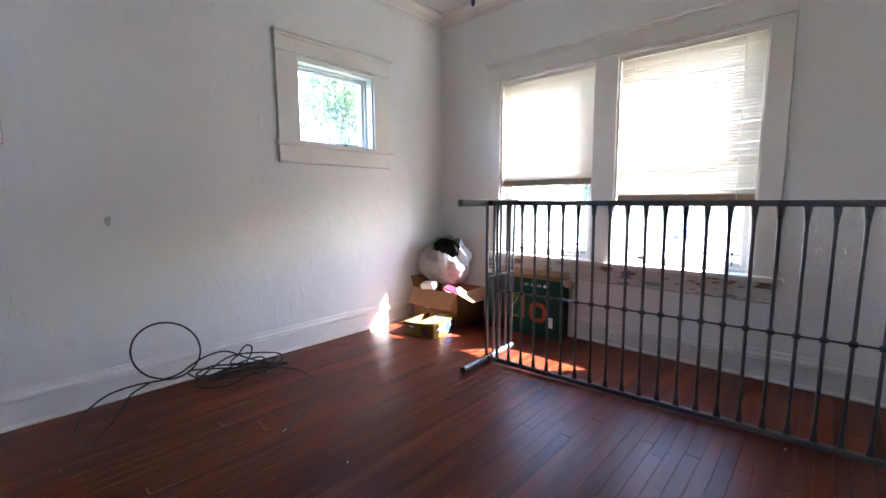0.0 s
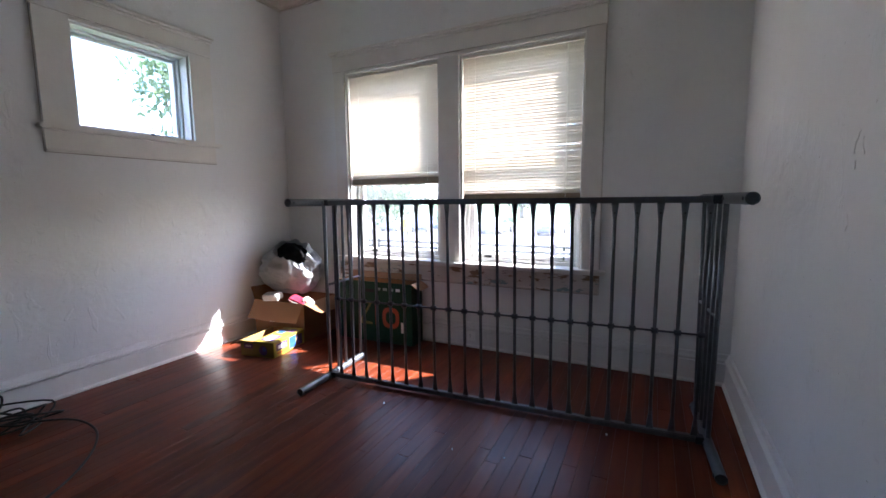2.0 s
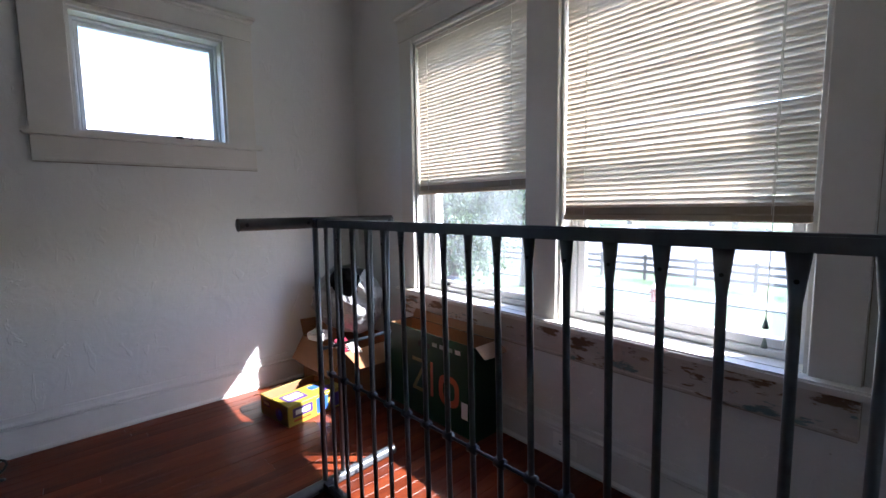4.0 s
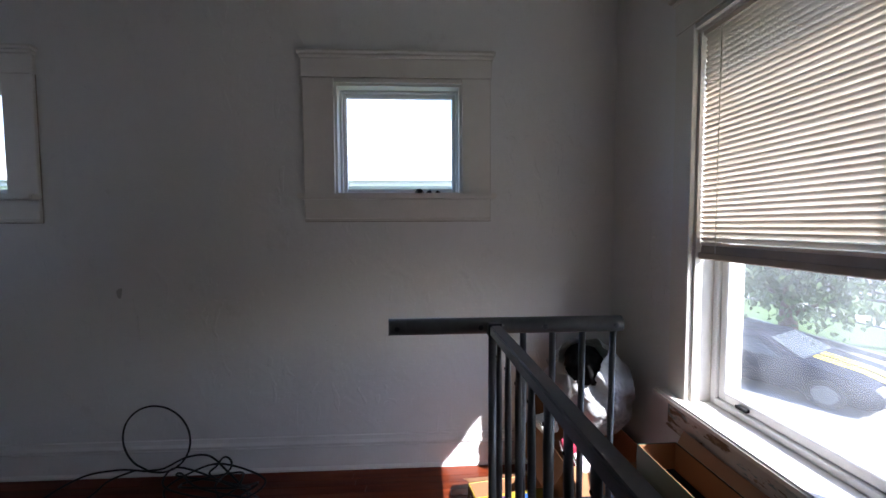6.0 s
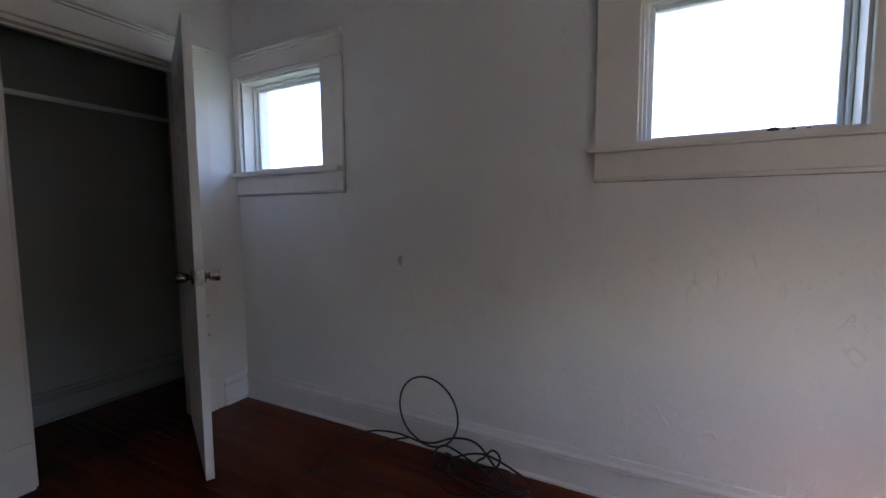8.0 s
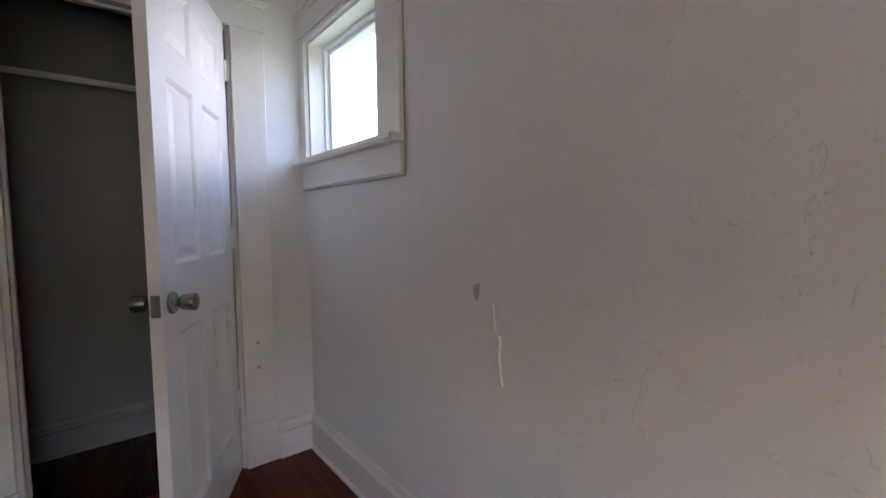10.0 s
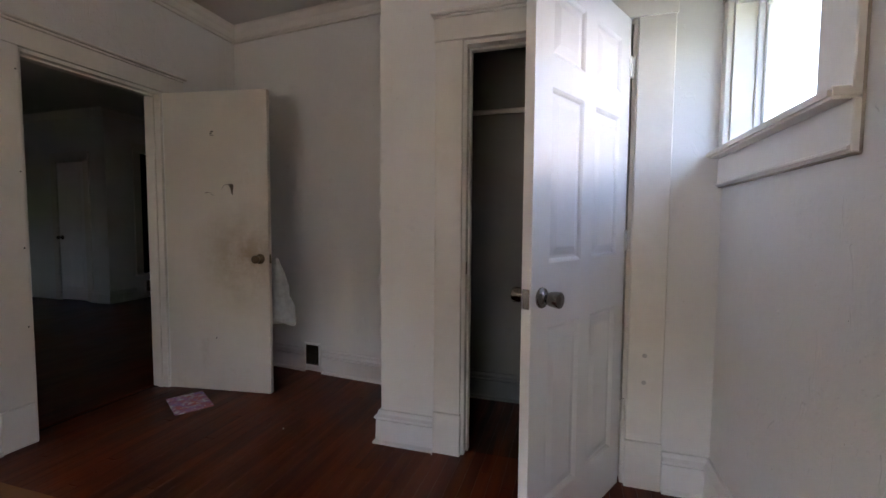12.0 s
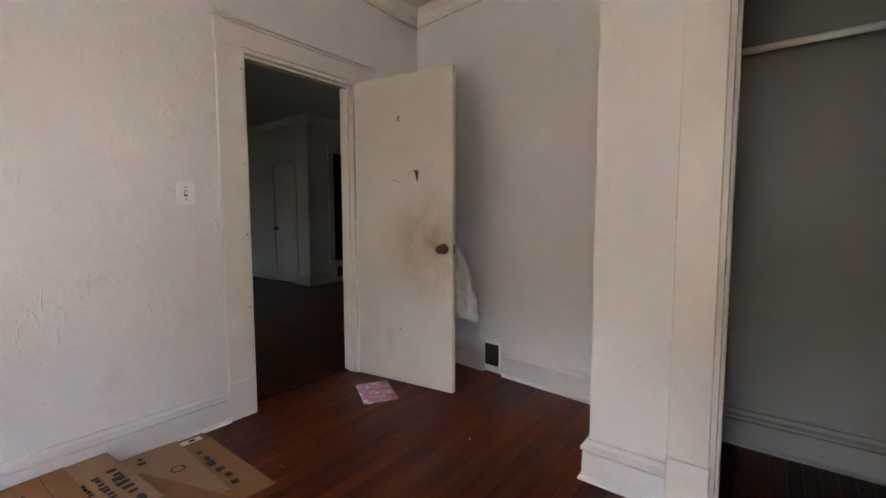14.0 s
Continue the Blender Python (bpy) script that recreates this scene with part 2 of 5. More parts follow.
M_WALL = plaster("wall_paint", (0.73, 0.72, 0.695), (0.79, 0.78, 0.755), 0.65)
M_WALL_SMOOTH = plaster("closet_wall_paint", (0.71, 0.695, 0.665), (0.77, 0.755, 0.72), 0.2)
M_CEIL = surf("ceiling_paint", (0.58, 0.56, 0.52), (0.64, 0.62, 0.58), 2.0, 0.8, bump=0.2, bscale=40)
M_TRIM = surf("trim_paint", (0.70, 0.665, 0.605), (0.77, 0.74, 0.68), 5.0, 0.38, bump=0.12, bscale=35, stain=(0.55, 0.49, 0.40), stscale=6.0, stlow=0.68)
M_BASE = surf("baseboard_paint", (0.70, 0.685, 0.66), (0.77, 0.755, 0.73), 5.0, 0.4, bump=0.2, bscale=30, stain=(0.5, 0.46, 0.40), stscale=9.0, stlow=0.66)
M_APRON = peeling("peeling_paint")
M_GREENPAINT = surf("old_green_paint", (0.20, 0.27, 0.24), (0.33, 0.37, 0.33), 9.0, 0.6, bump=0.3)
M_DOOR = surf("door_paint", (0.78, 0.77, 0.755), (0.83, 0.82, 0.80), 3.0, 0.36, bump=0.06, bscale=60)
M_OLDDOOR = grimy("old_door_paint", (0.62, 0.575, 0.50), (0.69, 0.65, 0.575), (0.36, 0.28, 0.17), (2.68, -4.15, 0.93), 0.42)
M_VINYL = surf("window_vinyl", (0.80, 0.80, 0.79), (0.84, 0.84, 0.83), 6.0, 0.35)
M_FLOOR = wood_floor("floor_wood", [(0.074, 0.0120, 0.0038), (0.112, 0.0195, 0.0062), (0.165, 0.0330, 0.0108), (0.090, 0.0150, 0.0048)])
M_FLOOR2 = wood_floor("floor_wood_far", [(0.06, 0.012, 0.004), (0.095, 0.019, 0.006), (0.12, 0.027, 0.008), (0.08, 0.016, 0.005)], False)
# the room's floor wood again, tones darkened to stand in for closet shade
M_FLOOR_CLOSET_SHADE = wood_floor("floor_wood_closet_shade", [(0.018, 0.008, 0.005), (0.024, 0.010, 0.006), (0.030, 0.013, 0.007), (0.020, 0.009, 0.005)])
M_SUB = surf("dark_gap", (0.012, 0.007, 0.005), (0.02, 0.01, 0.007), 20, 0.8)
M_GLASS = glass("window_glass", 0.02)
M_GLASS_DIRTY = glass("hazy_window_glass", 0.085)
M_SLAT = thin("blind_slat_vinyl", (0.72, 0.645, 0.54), (0.76, 0.69, 0.585), 0.07, 4.0, 0.4)
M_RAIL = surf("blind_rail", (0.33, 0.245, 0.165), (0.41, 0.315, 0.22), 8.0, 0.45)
M_CORD = surf("blind_cord", (0.75, 0.70, 0.58), (0.8, 0.76, 0.65), 8.0, 0.7)
M_STEEL = surf("grey_painted_steel", (0.088, 0.096, 0.105), (0.125, 0.134, 0.145), 30.0, 0.33, 0.35, bump=0.05, bscale=200, stain=(0.22, 0.23, 0.24), stscale=40.0, stlow=0.66)
M_STEEL_DARK = surf("dark_steel_rod", (0.03, 0.033, 0.045), (0.05, 0.055, 0.07), 30.0, 0.4, 0.4)
M_SHADE_DIRT = surf("brown_shade_and_caulk", (0.22, 0.18, 0.14), (0.60, 0.54, 0.46), 7.0, 0.8)
M_HOLE = surf("tube_inside", (0.006, 0.006, 0.006), (0.01, 0.01, 0.01), 10.0, 0.9)
M_NICKEL = surf("satin_nickel", (0.23, 0.205, 0.18), (0.31, 0.28, 0.245), 40.0, 0.24, 1.0)
M_BRASS = surf("tarnished_brass", (0.10, 0.075, 0.045), (0.17, 0.13, 0.08), 40.0, 0.35, 0.9)
M_CARD = surf("cardboard", (0.25, 0.118, 0.048), (0.31, 0.15, 0.064), 5.0, 0.8, bump=0.1, bscale=120, stain=(0.22, 0.11, 0.05), stscale=4.0, stlow=0.6)
M_CARD2 = surf("pale_cardboard", (0.33, 0.195, 0.112), (0.38, 0.23, 0.135), 5.0, 0.8, bump=0.1, bscale=120)
M_INK = surf("black_print", (0.025, 0.02, 0.018), (0.05, 0.04, 0.035), 60.0, 0.7)
M_PAPER = surf("white_label", (0.75, 0.75, 0.74), (0.82, 0.82, 0.80), 20.0, 0.6)
M_GREENBOX = surf("dark_green_print", (0.002, 0.031, 0.016), (0.004, 0.043, 0.022), 6.0, 0.5, bump=0.05, spec=0.2)
M_ORANGE = surf("orange_red_print", (0.32, 0.045, 0.012), (0.40, 0.07, 0.018), 12.0, 0.4)
M_YELLOW = surf("yellow_print", (0.31, 0.235, 0.020), (0.38, 0.29, 0.03), 10.0, 0.35)
M_PURPLE = surf("purple_print", (0.05, 0.025, 0.12), (0.09, 0.04, 0.20), 12.0, 0.35)
M_BLUEPRINT = surf("blue_print", (0.03, 0.08, 0.36), (0.05, 0.14, 0.5), 12.0, 0.35)
M_PINK = surf("pink_wrapper", (0.34, 0.02, 0.05), (0.50, 0.07, 0.12), 20.0, 0.25)
M_OLIVE = surf("olive_print", (0.13, 0.11, 0.02), (0.18, 0.15, 0.03), 12.0, 0.4)
M_BAG = thin("white_plastic_bag", (0.40, 0.41, 0.41), (0.50, 0.51, 0.51), 0.18, 9.0, 0.55)
M_CLEARBAG = thin("thin_white_bag", (0.52, 0.52, 0.50), (0.66, 0.66, 0.64), 0.4, 25.0, 0.2, 0.35)
# closet grey, lowered so that the paint itself carries the closet's shade
M_CLOSET_SHADE = plaster("shaded_grey_closet_paint", (0.27, 0.275, 0.25), (0.315, 0.32, 0.295), 0.2)
M_CLOTH = surf("black_cloth", (0.004, 0.004, 0.004), (0.008, 0.008, 0.008), 30.0, 0.95, bump=0.3, spec=0.1)
M_RUBBER = surf("black_cable", (0.006, 0.006, 0.007), (0.012, 0.012, 0.013), 40.0, 0.5)
M_PLATE = surf("switch_plate", (0.83, 0.82, 0.78), (0.87, 0.86, 0.82), 20.0, 0.35)
M_SPACKLE = surf("bare_plaster", (0.42, 0.41, 0.38), (0.50, 0.49, 0.46), 40.0, 0.8, bump=0.3)
M_GRIME = surf("brown_smear", (0.05, 0.035, 0.02), (0.09, 0.06, 0.04), 30.0, 0.8)
M_LEAFDRY = surf("blackened_leaf", (0.012, 0.006, 0.006), (0.025, 0.012, 0.012), 60.0, 0.8)
M_BLUECORD = surf("blue_plastic", (0.02, 0.03, 0.16), (0.03, 0.05, 0.24), 30.0, 0.4)
M_CURTAIN = surf("black_curtain", (0.006, 0.005, 0.007), (0.012, 0.01, 0.013), 10.0, 0.95, spec=0.1)


# ---- mesh helpers ----
def finish(bm, name, material, smooth=False):
    bmesh.ops.recalc_face_normals(bm, faces=bm.faces)
    me = bpy.data.meshes.new(name)
    bm.to_mesh(me)
    bm.free()
    for m in material if isinstance(material, (list, tuple)) else [material]:
        me.materials.append(m)
    if smooth:
        for f in me.polygons:
            f.use_smooth = True
    return me


def part(name, bm, material, parent=None, label="", smooth=False, m=None):
    """One bmesh as one mesh object under a thing or a part."""
    ob = new(name, finish(bm, name, material, smooth))
    if m is not None:
        ob.matrix_basis = m
    if parent:
        ob.parent = parent
    if label:
        ob["label"] = label
    return ob


def thing(name, label, category, m=None, group="", kind=""):
    ob = new(name)
    ob.empty_display_size = 0.05
    if m is not None:
        ob.matrix_basis = m
    return tagged(ob, label, category, group, kind)


def solid(name, bm, material, label, category, m=None, group="", kind="", smooth=False):
    return tagged(part(name, bm, material, None, "", smooth, m), label, category, group, kind)


def box(x0, x1, y0, y1, z0, z1, bev=0.0, bm=None, seg=1):
    """A box between the given faces, with chamfered edges, added to bm."""
    b = bmesh.new()
    bmesh.ops.create_cube(b, size=1.0)
    for v in b.verts:
        v.co = Vector(((x0 + x1) / 2 + v.co.x * abs(x1 - x0), (y0 + y1) / 2 + v.co.y * abs(y1 - y0), (z0 + z1) / 2 + v.co.z * abs(z1 - z0)))
    if bev:
        bmesh.ops.bevel(b, geom=list(b.edges), offset=bev, segments=seg, affect="EDGES", clamp_overlap=True)
    if bm is None:
        return b
    return join(bm, b)


def join(bm, other, m=None):
    if m is not None:
        bmesh.ops.transform(other, matrix=m, verts=other.verts)
    me = bpy.data.meshes.new("scrap")
    other.to_mesh(me)
    other.free()
    bm.from_mesh(me)
    bpy.data.meshes.remove(me)
    return bm


def smooth_line(points, steps=6):
    """A Catmull-Rom line through the points."""
    p = [Vector(q) for q in points]
    p = [p[0] * 2 - p[1]] + p + [p[-1] * 2 - p[-2]]
    out = []
    for i in range(1, len(p) - 2):
        for k in range(steps):
            t = k / steps
            out.append(0.5 * (2 * p[i] + (p[i + 1] - p[i - 1]) * t + (2 * p[i - 1] - 5 * p[i] + 4 * p[i + 1] - p[i + 2]) * t * t + (3 * p[i] - p[i - 1] - 3 * p[i + 1] + p[i + 2]) * t ** 3))
    return out + [p[-2]]


def tube(points, radius, sides=8, bm=None, caps=True, radii=None):
    """A round tube along a line of points; radii may be (a, b) pairs along the way."""
    bm = bm or bmesh.new()
    pts = [Vector(q) for q in points]
    rings, side = [], None
    for i, q in enumerate(pts):
        d = (pts[min(i + 1, len(pts) - 1)] - pts[max(i - 1, 0)]).normalized()
        if side is None:
            side = d.orthogonal().normalized() if abs(d.z) < 0.9 else Vector((1, 0, 0))
        side = (side - d * side.dot(d)).normalized()
        up = d.cross(side)
        ra, rb = radii[i] if radii else (radius, radius)
        rings.append([bm.verts.new(q + side * ra * math.cos(2 * math.pi * k / sides) + up * rb * math.sin(2 * math.pi * k / sides)) for k in range(sides)])
    for r0, r1 in zip(rings, rings[1:]):
        for k in range(sides):
            bm.faces.new((r0[k], r0[(k + 1) % sides], r1[(k + 1) % sides], r1[k]))
    if caps:
        bm.faces.new(rings[0][::-1])
        bm.faces.new(rings[-1])
    return bm


def lathe(profile, sides=20, bm=None):
    """A turned body round z from (radius, height) pairs."""
    bm = bm or bmesh.new()
    rings = [[bm.verts.new((r * math.cos(2 * math.pi * k / sides), r * math.sin(2 * math.pi * k / sides), z)) for k in range(sides)] for r, z in profile]
    for r0, r1 in zip(rings, rings[1:]):
        for k in range(sides):
            bm.faces.new((r0[k], r0[(k + 1) % sides], r1[(k + 1) % sides], r1[k]))
    bm.faces.new(rings[0][::-1])
    bm.faces.new(rings[-1])
    return bm


def moulding(profile, p0, p1, inward, c0=0, c1=0):
    """A moulding along a wall from p0 to p1; profile of (depth, height); c0, c1: 1 at an inside corner, -1 at an outside corner."""
    bm = bmesh.new()
    a, b, n = Vector((*p0, 0)), Vector((*p1, 0)), Vector((*inward, 0))
    d = (b - a).normalized()
    rows = []
    for q, s, c in ((a, 1, c0), (b, -1, c1)):
        rows.append([bm.verts.new(q + n * dep + d * (s * c * dep) + Vector((0, 0, z))) for dep, z in profile])
    k = len(profile)
    for i in range(k):
        bm.faces.new((rows[0][i], rows[0][(i + 1) % k], rows[1][(i + 1) % k], rows[1][i]))
    bm.faces.new(rows[0][::-1])
    bm.faces.new(rows[1])
    return bm


def rough_up(bm, amount, scale, seed):
    for v in bm.verts:
        v.co += noise.noise_vector(v.co * scale + Vector((seed, seed * 0.7, 0))) * amount


# ---- the shell of the room ----
RX, RC, CX, TOP = 3.29, -3.84, 1.54, 2.74
RS, SE_Y, SW_Y = -4.58, -4.73, -4.57  # closet back; the room's south wall runs slightly askew


def wall(name, along, a0, a1, d0, d1, openings, material, label, top=TOP):
    """A wall along 'x' or 'y' between a0 and a1, from d0 to d1 in depth, with openings (from, to, bottom, top)."""
    bm = bmesh.new()
    cuts = sorted(openings)
    spots, at = [], a0
    for u0, u1, z0, z1 in cuts:
        spots.append((at, u0, 0, top))
        if z0 > 0:
            spots.append((u0, u1, 0, z0))
        spots.append((u0, u1, z1, top))
        at = u1
    spots.append((at, a1, 0, top))
    for u0, u1, z0, z1 in spots:
        if along == "x":
            box(u0, u1, d0, d1, z0, z1, bm=bm)
        else:
            box(d0, d1, u0, u1, z0, z1, bm=bm)
    return solid(name, bm, material, label, "wall", kind="structure")


W1, W2 = (-1.49, -0.83, 1.455, 2.038), (-3.785, -3.105, 1.455, 2.038)
N1, N2 = (0.675, 1.49, 0.595, 2.03), (1.65, 2.475, 0.595, 2.03)
wall("wall_west", "y", SE_Y - 0.16, 0.0, -0.2, 0.0, [W1, W2], M_WALL, "white painted rough plaster wall with chips and drips")
wall("wall_north", "x", -0.2, RX + 0.14, 0.0, 0.2, [N1, N2], M_WALL, "white painted rough plaster wall around two windows")
wall("wall_east", "y", SE_Y - 0.16, 0.0, RX, RX + 0.14, [(-4.065, -3.28, 0, 2.045)], M_WALL, "white painted rough plaster wall with a doorway")
sw_wall = bmesh.new()
low = [sw_wall.verts.new((x, y, 0)) for x, y in ((CX - 0.02, SW_Y), (RX, SE_Y), (RX, SE_Y - 0.16), (CX - 0.02, SE_Y - 0.16))]
high = [sw_wall.verts.new((v.co.x, v.co.y, TOP)) for v in low]
for i in range(4):
    sw_wall.faces.new((low[i], low[(i + 1) % 4], high[(i + 1) % 4], high[i]))
sw_wall.faces.new(low)
sw_wall.faces.new(high)
solid("wall_south", sw_wall, M_WALL, "smudged white plaster wall behind the open door", "wall", kind="structure")
wall("wall_closet_back", "x", 0.0, CX - 0.02, SE_Y - 0.16, RS, [], M_CLOSET_SHADE, "grey painted back wall of the closet, colour darkened for shade")
wall("wall_closet_front", "x", 0.0, CX, RC - 0.11, RC, [(0.34, 1.10, 0, 2.04)], M_WALL_SMOOTH, "smooth white painted closet wall with a doorway")
wall("wall_closet_side", "y", RS, RC - 0.11, CX - 0.11, CX, [], M_WALL_SMOOTH, "smooth white painted side of the closet")
# thin skins added over the closet's inner faces to hold the shade-darkened grey
wall("wall_closet_west", "y", RS, RC - 0.114, 0.0005, 0.006, [], M_CLOSET_SHADE, "thin grey skin on the closet's end wall, colour darkened for shade")
wall("wall_closet_east", "y", RS, RC - 0.114, CX - 0.116, CX - 0.1105, [], M_CLOSET_SHADE, "thin grey skin on the closet's end wall, colour darkened for shade")
wall("wall_closet_inner", "x", 0.006, CX - 0.116, RC - 0.116, RC - 0.1105, [(0.34, 1.10, 0, 2.04)], M_CLOSET_SHADE, "thin grey skin inside the closet front, colour darkened for shade")
solid("ceiling", box(-0.2, 9.6, -9.2, 0.2, TOP, TOP + 0.12), M_CEIL, "dull white painted plaster ceiling", "ceiling", kind="structure")

CROWN = [(0, 2.63), (0.018, 2.63), (0.02, 2.648), (0.03, 2.655), (0.045, 2.69), (0.075, 2.712), (0.082, 2.722), (0.084, 2.7385), (0, 2.7385)]
BASE = [(0, 0), (0.036, 0), (0.036, 0.01), (0.024, 0.02), (0.022, 0.125), (0.005, 0.127), (0.005, 0.132), (0.029, 0.134), (0.029, 0.146), (0.016, 0.158), (0.011, 0.176), (0, 0.178)]
SN = (-0.0910, 0.9958)


def south(x):
    return SW_Y + (SE_Y - SW_Y) * (x - CX) / (RX - CX)


TURNS = [((0, RC), (0, 0), (1, 0), 1, 1), ((0, 0), (RX, 0), (0, -1), 1, 1), ((RX, 0), (RX, SE_Y), (-1, 0), 1, 1), ((RX, SE_Y), (CX, SW_Y), SN, 1, 1),
         ((CX, SW_Y), (CX, RC), (1, 0), 1, -1), ((CX, RC), (0, RC), (0, 1), -1, 1)]
for p0, p1, n, c0, c1 in TURNS:
    solid("crown_trim", moulding(CROWN, p0, p1, n, c0, c1), M_TRIM, "white painted crown moulding under the ceiling", "moulding", kind="structure")
RUNS = [((0, RC), (0, 0), (1, 0), 1, 1), ((0, 0), (RX, 0), (0, -1), 1, 1), ((RX, 0), (RX, -3.128), (-1, 0), 1, 0), ((RX, -4.215), (RX, SE_Y), (-1, 0), 0, 1),
        ((RX, SE_Y), (2.585, south(2.585)), SN, 1, 0), ((2.425, south(2.425)), (CX, SW_Y), SN, 0, 1), ((CX, SW_Y), (CX, RC), (1, 0), 1, -1), ((CX, RC), (1.243, RC), (0, 1), -1, 0),
        ((0.187, RC), (0, RC), (0, 1), 0, 1),]
for p0, p1, n, c0, c1 in RUNS:
    solid("baseboard", moulding(BASE, p0, p1, n, c0, c1), M_BASE, "white painted wooden baseboard, scuffed and chipped", "baseboard", kind="structure")


solid("baseboard", moulding(BASE, (CX - 0.116, RS), (0.006, RS), (0, 1), 1, 0), M_CLOSET_SHADE, "grey painted closet baseboard, colour darkened for shade", "baseboard", kind="structure")


# ---- windows ----
def window(name, m, spans, z0, z1, cw0, cw1, apron, label, material_apron, head=0.125, dirty=False, hung=False, stool_out=0.028):
    """A cased window. Local x runs along the wall, y outwards; spans: the openings (from, to)."""
    w = thing(name, label, "window", m, kind="structure")
    a, b = spans[0][0], spans[-1][1]
    lip = 0.024
    part("side_casing", box(a - cw0, a, -0.022, 0, z0, z1 + lip, 0.003), M_TRIM, w)
    part("side_casing", box(b, b + cw1, -0.022, 0, z0, z1 + lip, 0.003), M_TRIM, w)
    for (u0, u1), (v0, v1) in zip(spans, spans[1:]):
        part("mullion_casing", box(u1, v0, -0.022, 0, z0, z1, 0.003), M_TRIM, w)
    part("head_casing", box(a - cw0 - 0.006, b + cw1 + 0.006, -0.026, 0, z1 + lip, z1 + lip + head - 0.03, 0.003), M_TRIM, w)
    part("lip", box(a, b, -0.018, 0, z1, z1 + lip - 0.002, 0.003), M_TRIM, w)
    cap = bmesh.new()
    box(a - cw0 - 0.012, b + cw1 + 0.012, -0.036, 0, z1 + lip + head - 0.03, z1 + lip + head - 0.012, 0.004, cap)
    box(a - cw0 - 0.022, b + cw1 + 0.022, -0.05, 0, z1 + lip + head - 0.012, z1 + lip + head + 0.006, 0.005, cap)
    part("head_cap", cap, M_TRIM, w)
    sill = bmesh.new()
    box(a - cw0 - stool_out, b + cw1 + stool_out, -0.064, -0.0005, z0 - 0.012, z0 + 0.016, 0.007, sill, 2)
    for u0, u1 in spans:
        box(u0 + 0.002, u1 - 0.002, -0.0005, 0.11, z0 + 0.001, z0 + 0.016, 0.0, sill)
    part("window_sill", sill, M_TRIM, w, "white painted wooden stool")
    ap = bmesh.new()
    box(a - cw0, b + cw1, -0.02, 0, z0 - 0.012 - apron, z0 - 0.012, 0.003, ap)
    box(a - cw0, b + cw1, -0.026, -0.02, z0 - 0.012 - apron + 0.004, z0 + 0.004 - apron, 0.003, ap)
    part("apron", ap, material_apron, w)
    # brown strips that draw the trim's edge shade, along with dirt and caulk
    edge = bmesh.new()
    low = z0 - 0.012 - apron
    box(a - cw0, b + cw1, -0.016, -0.0005, low - 0.004, low - 0.0005, 0, edge)
    box(a - cw0 - 0.0025, a - cw0 - 0.0005, -0.006, -0.0005, low, z1 + lip, 0, edge)
    box(b + cw1 + 0.0005, b + cw1 + 0.0025, -0.006, -0.0005, low, z1 + lip, 0, edge)
    box(a - cw0 + 0.004, b + cw1 - 0.004, -0.0238, -0.0222, z1 + lip - 0.002, z1 + lip - 0.0003, 0, edge)
    part("shade_dirt_line", edge, M_SHADE_DIRT, w, "thin brown edge line of painted-in shade, dirt and old caulk")
    for u0, u1 in spans:
        liner = bmesh.new()
        box(u0, u0 + 0.012, 0.001, 0.199, z0 + 0.016, z1, 0, liner)
        box(u1 - 0.012, u1, 0.001, 0.199, z0 + 0.016, z1, 0, liner)
        box(u0 + 0.012, u1 - 0.012, 0.001, 0.199, z1 - 0.012, z1, 0, liner)
        part("jamb", liner, M_TRIM, w)
        f0, f1, g0, g1 = u0 + 0.012, u1 - 0.012, z0 + 0.016, z1 - 0.012
        out = bmesh.new()
        t = 0.026 if hung else 0.014
        for x0, x1, y0, y1 in ((f0, f0 + t, g0, g1), (f1 - t, f1, g0, g1), (f0 + t, f1 - t, g0, g0 + t), (f0 + t, f1 - t, g1 - t, g1)):
            box(x0, x1, 0.075, 0.15, y0, y1, 0.003, out)
        part("window_frame", out, M_VINYL, w, "white vinyl frame")
        s0, s1, k0, k1 = f0 + t, f1 - t, g0 + t, g1 - t
        parts = [(k0, (k0 + k1) / 2 + 0.015, 0.088, 0.112), ((k0 + k1) / 2 - 0.015, k1, 0.116, 0.14)] if hung else [(k0, k1, 0.095, 0.125)]
        t2 = 0.034 if hung else 0.020
        for q0, q1, y0, y1 in parts:
            sash = bmesh.new()
            for x0, x1, e0, e1 in ((s0, s0 + t2, q0, q1), (s1 - t2, s1, q0, q1), (s0 + t2, s1 - t2, q0, q0 + t2), (s0 + t2, s1 - t2, q1 - t2, q1)):
                box(x0, x1, y0, y1, e0, e1, 0.004, sash)
            so = part("sash", sash, M_VINYL, w, "white vinyl sash")
            po = part("pane", box(s0 + t2 - 0.004, s1 - t2 + 0.004, (y0 + y1) / 2 - 0.002, (y0 + y1) / 2 + 0.002, q0 + t2 - 0.004, q1 - t2 + 0.004), M_GLASS_DIRTY if dirty else M_GLASS, so)
            po.visible_shadow = False
        if hung:
            part("sash_lock", box((s0 + s1) / 2 - 0.26, (s0 + s1) / 2 - 0.21, 0.07, 0.088, k0 + 0.008, k0 + 0.02, 0.002), M_HOLE, w, "small dark tilt latch")
    return w


WEST = pose(0, 0, 0, 0, 0, 90)
window("window_1", WEST, [W1[:2]], W1[2], W1[3], 0.158, 0.150, 0.115, "small square white-cased window high on the wall", M_TRIM, dirty=True)
window("window_2", WEST, [W2[:2]], W2[2], W2[3], 0.054, 0.150, 0.115, "small square white-cased window beside the closet", M_TRIM, stool_out=0.0)
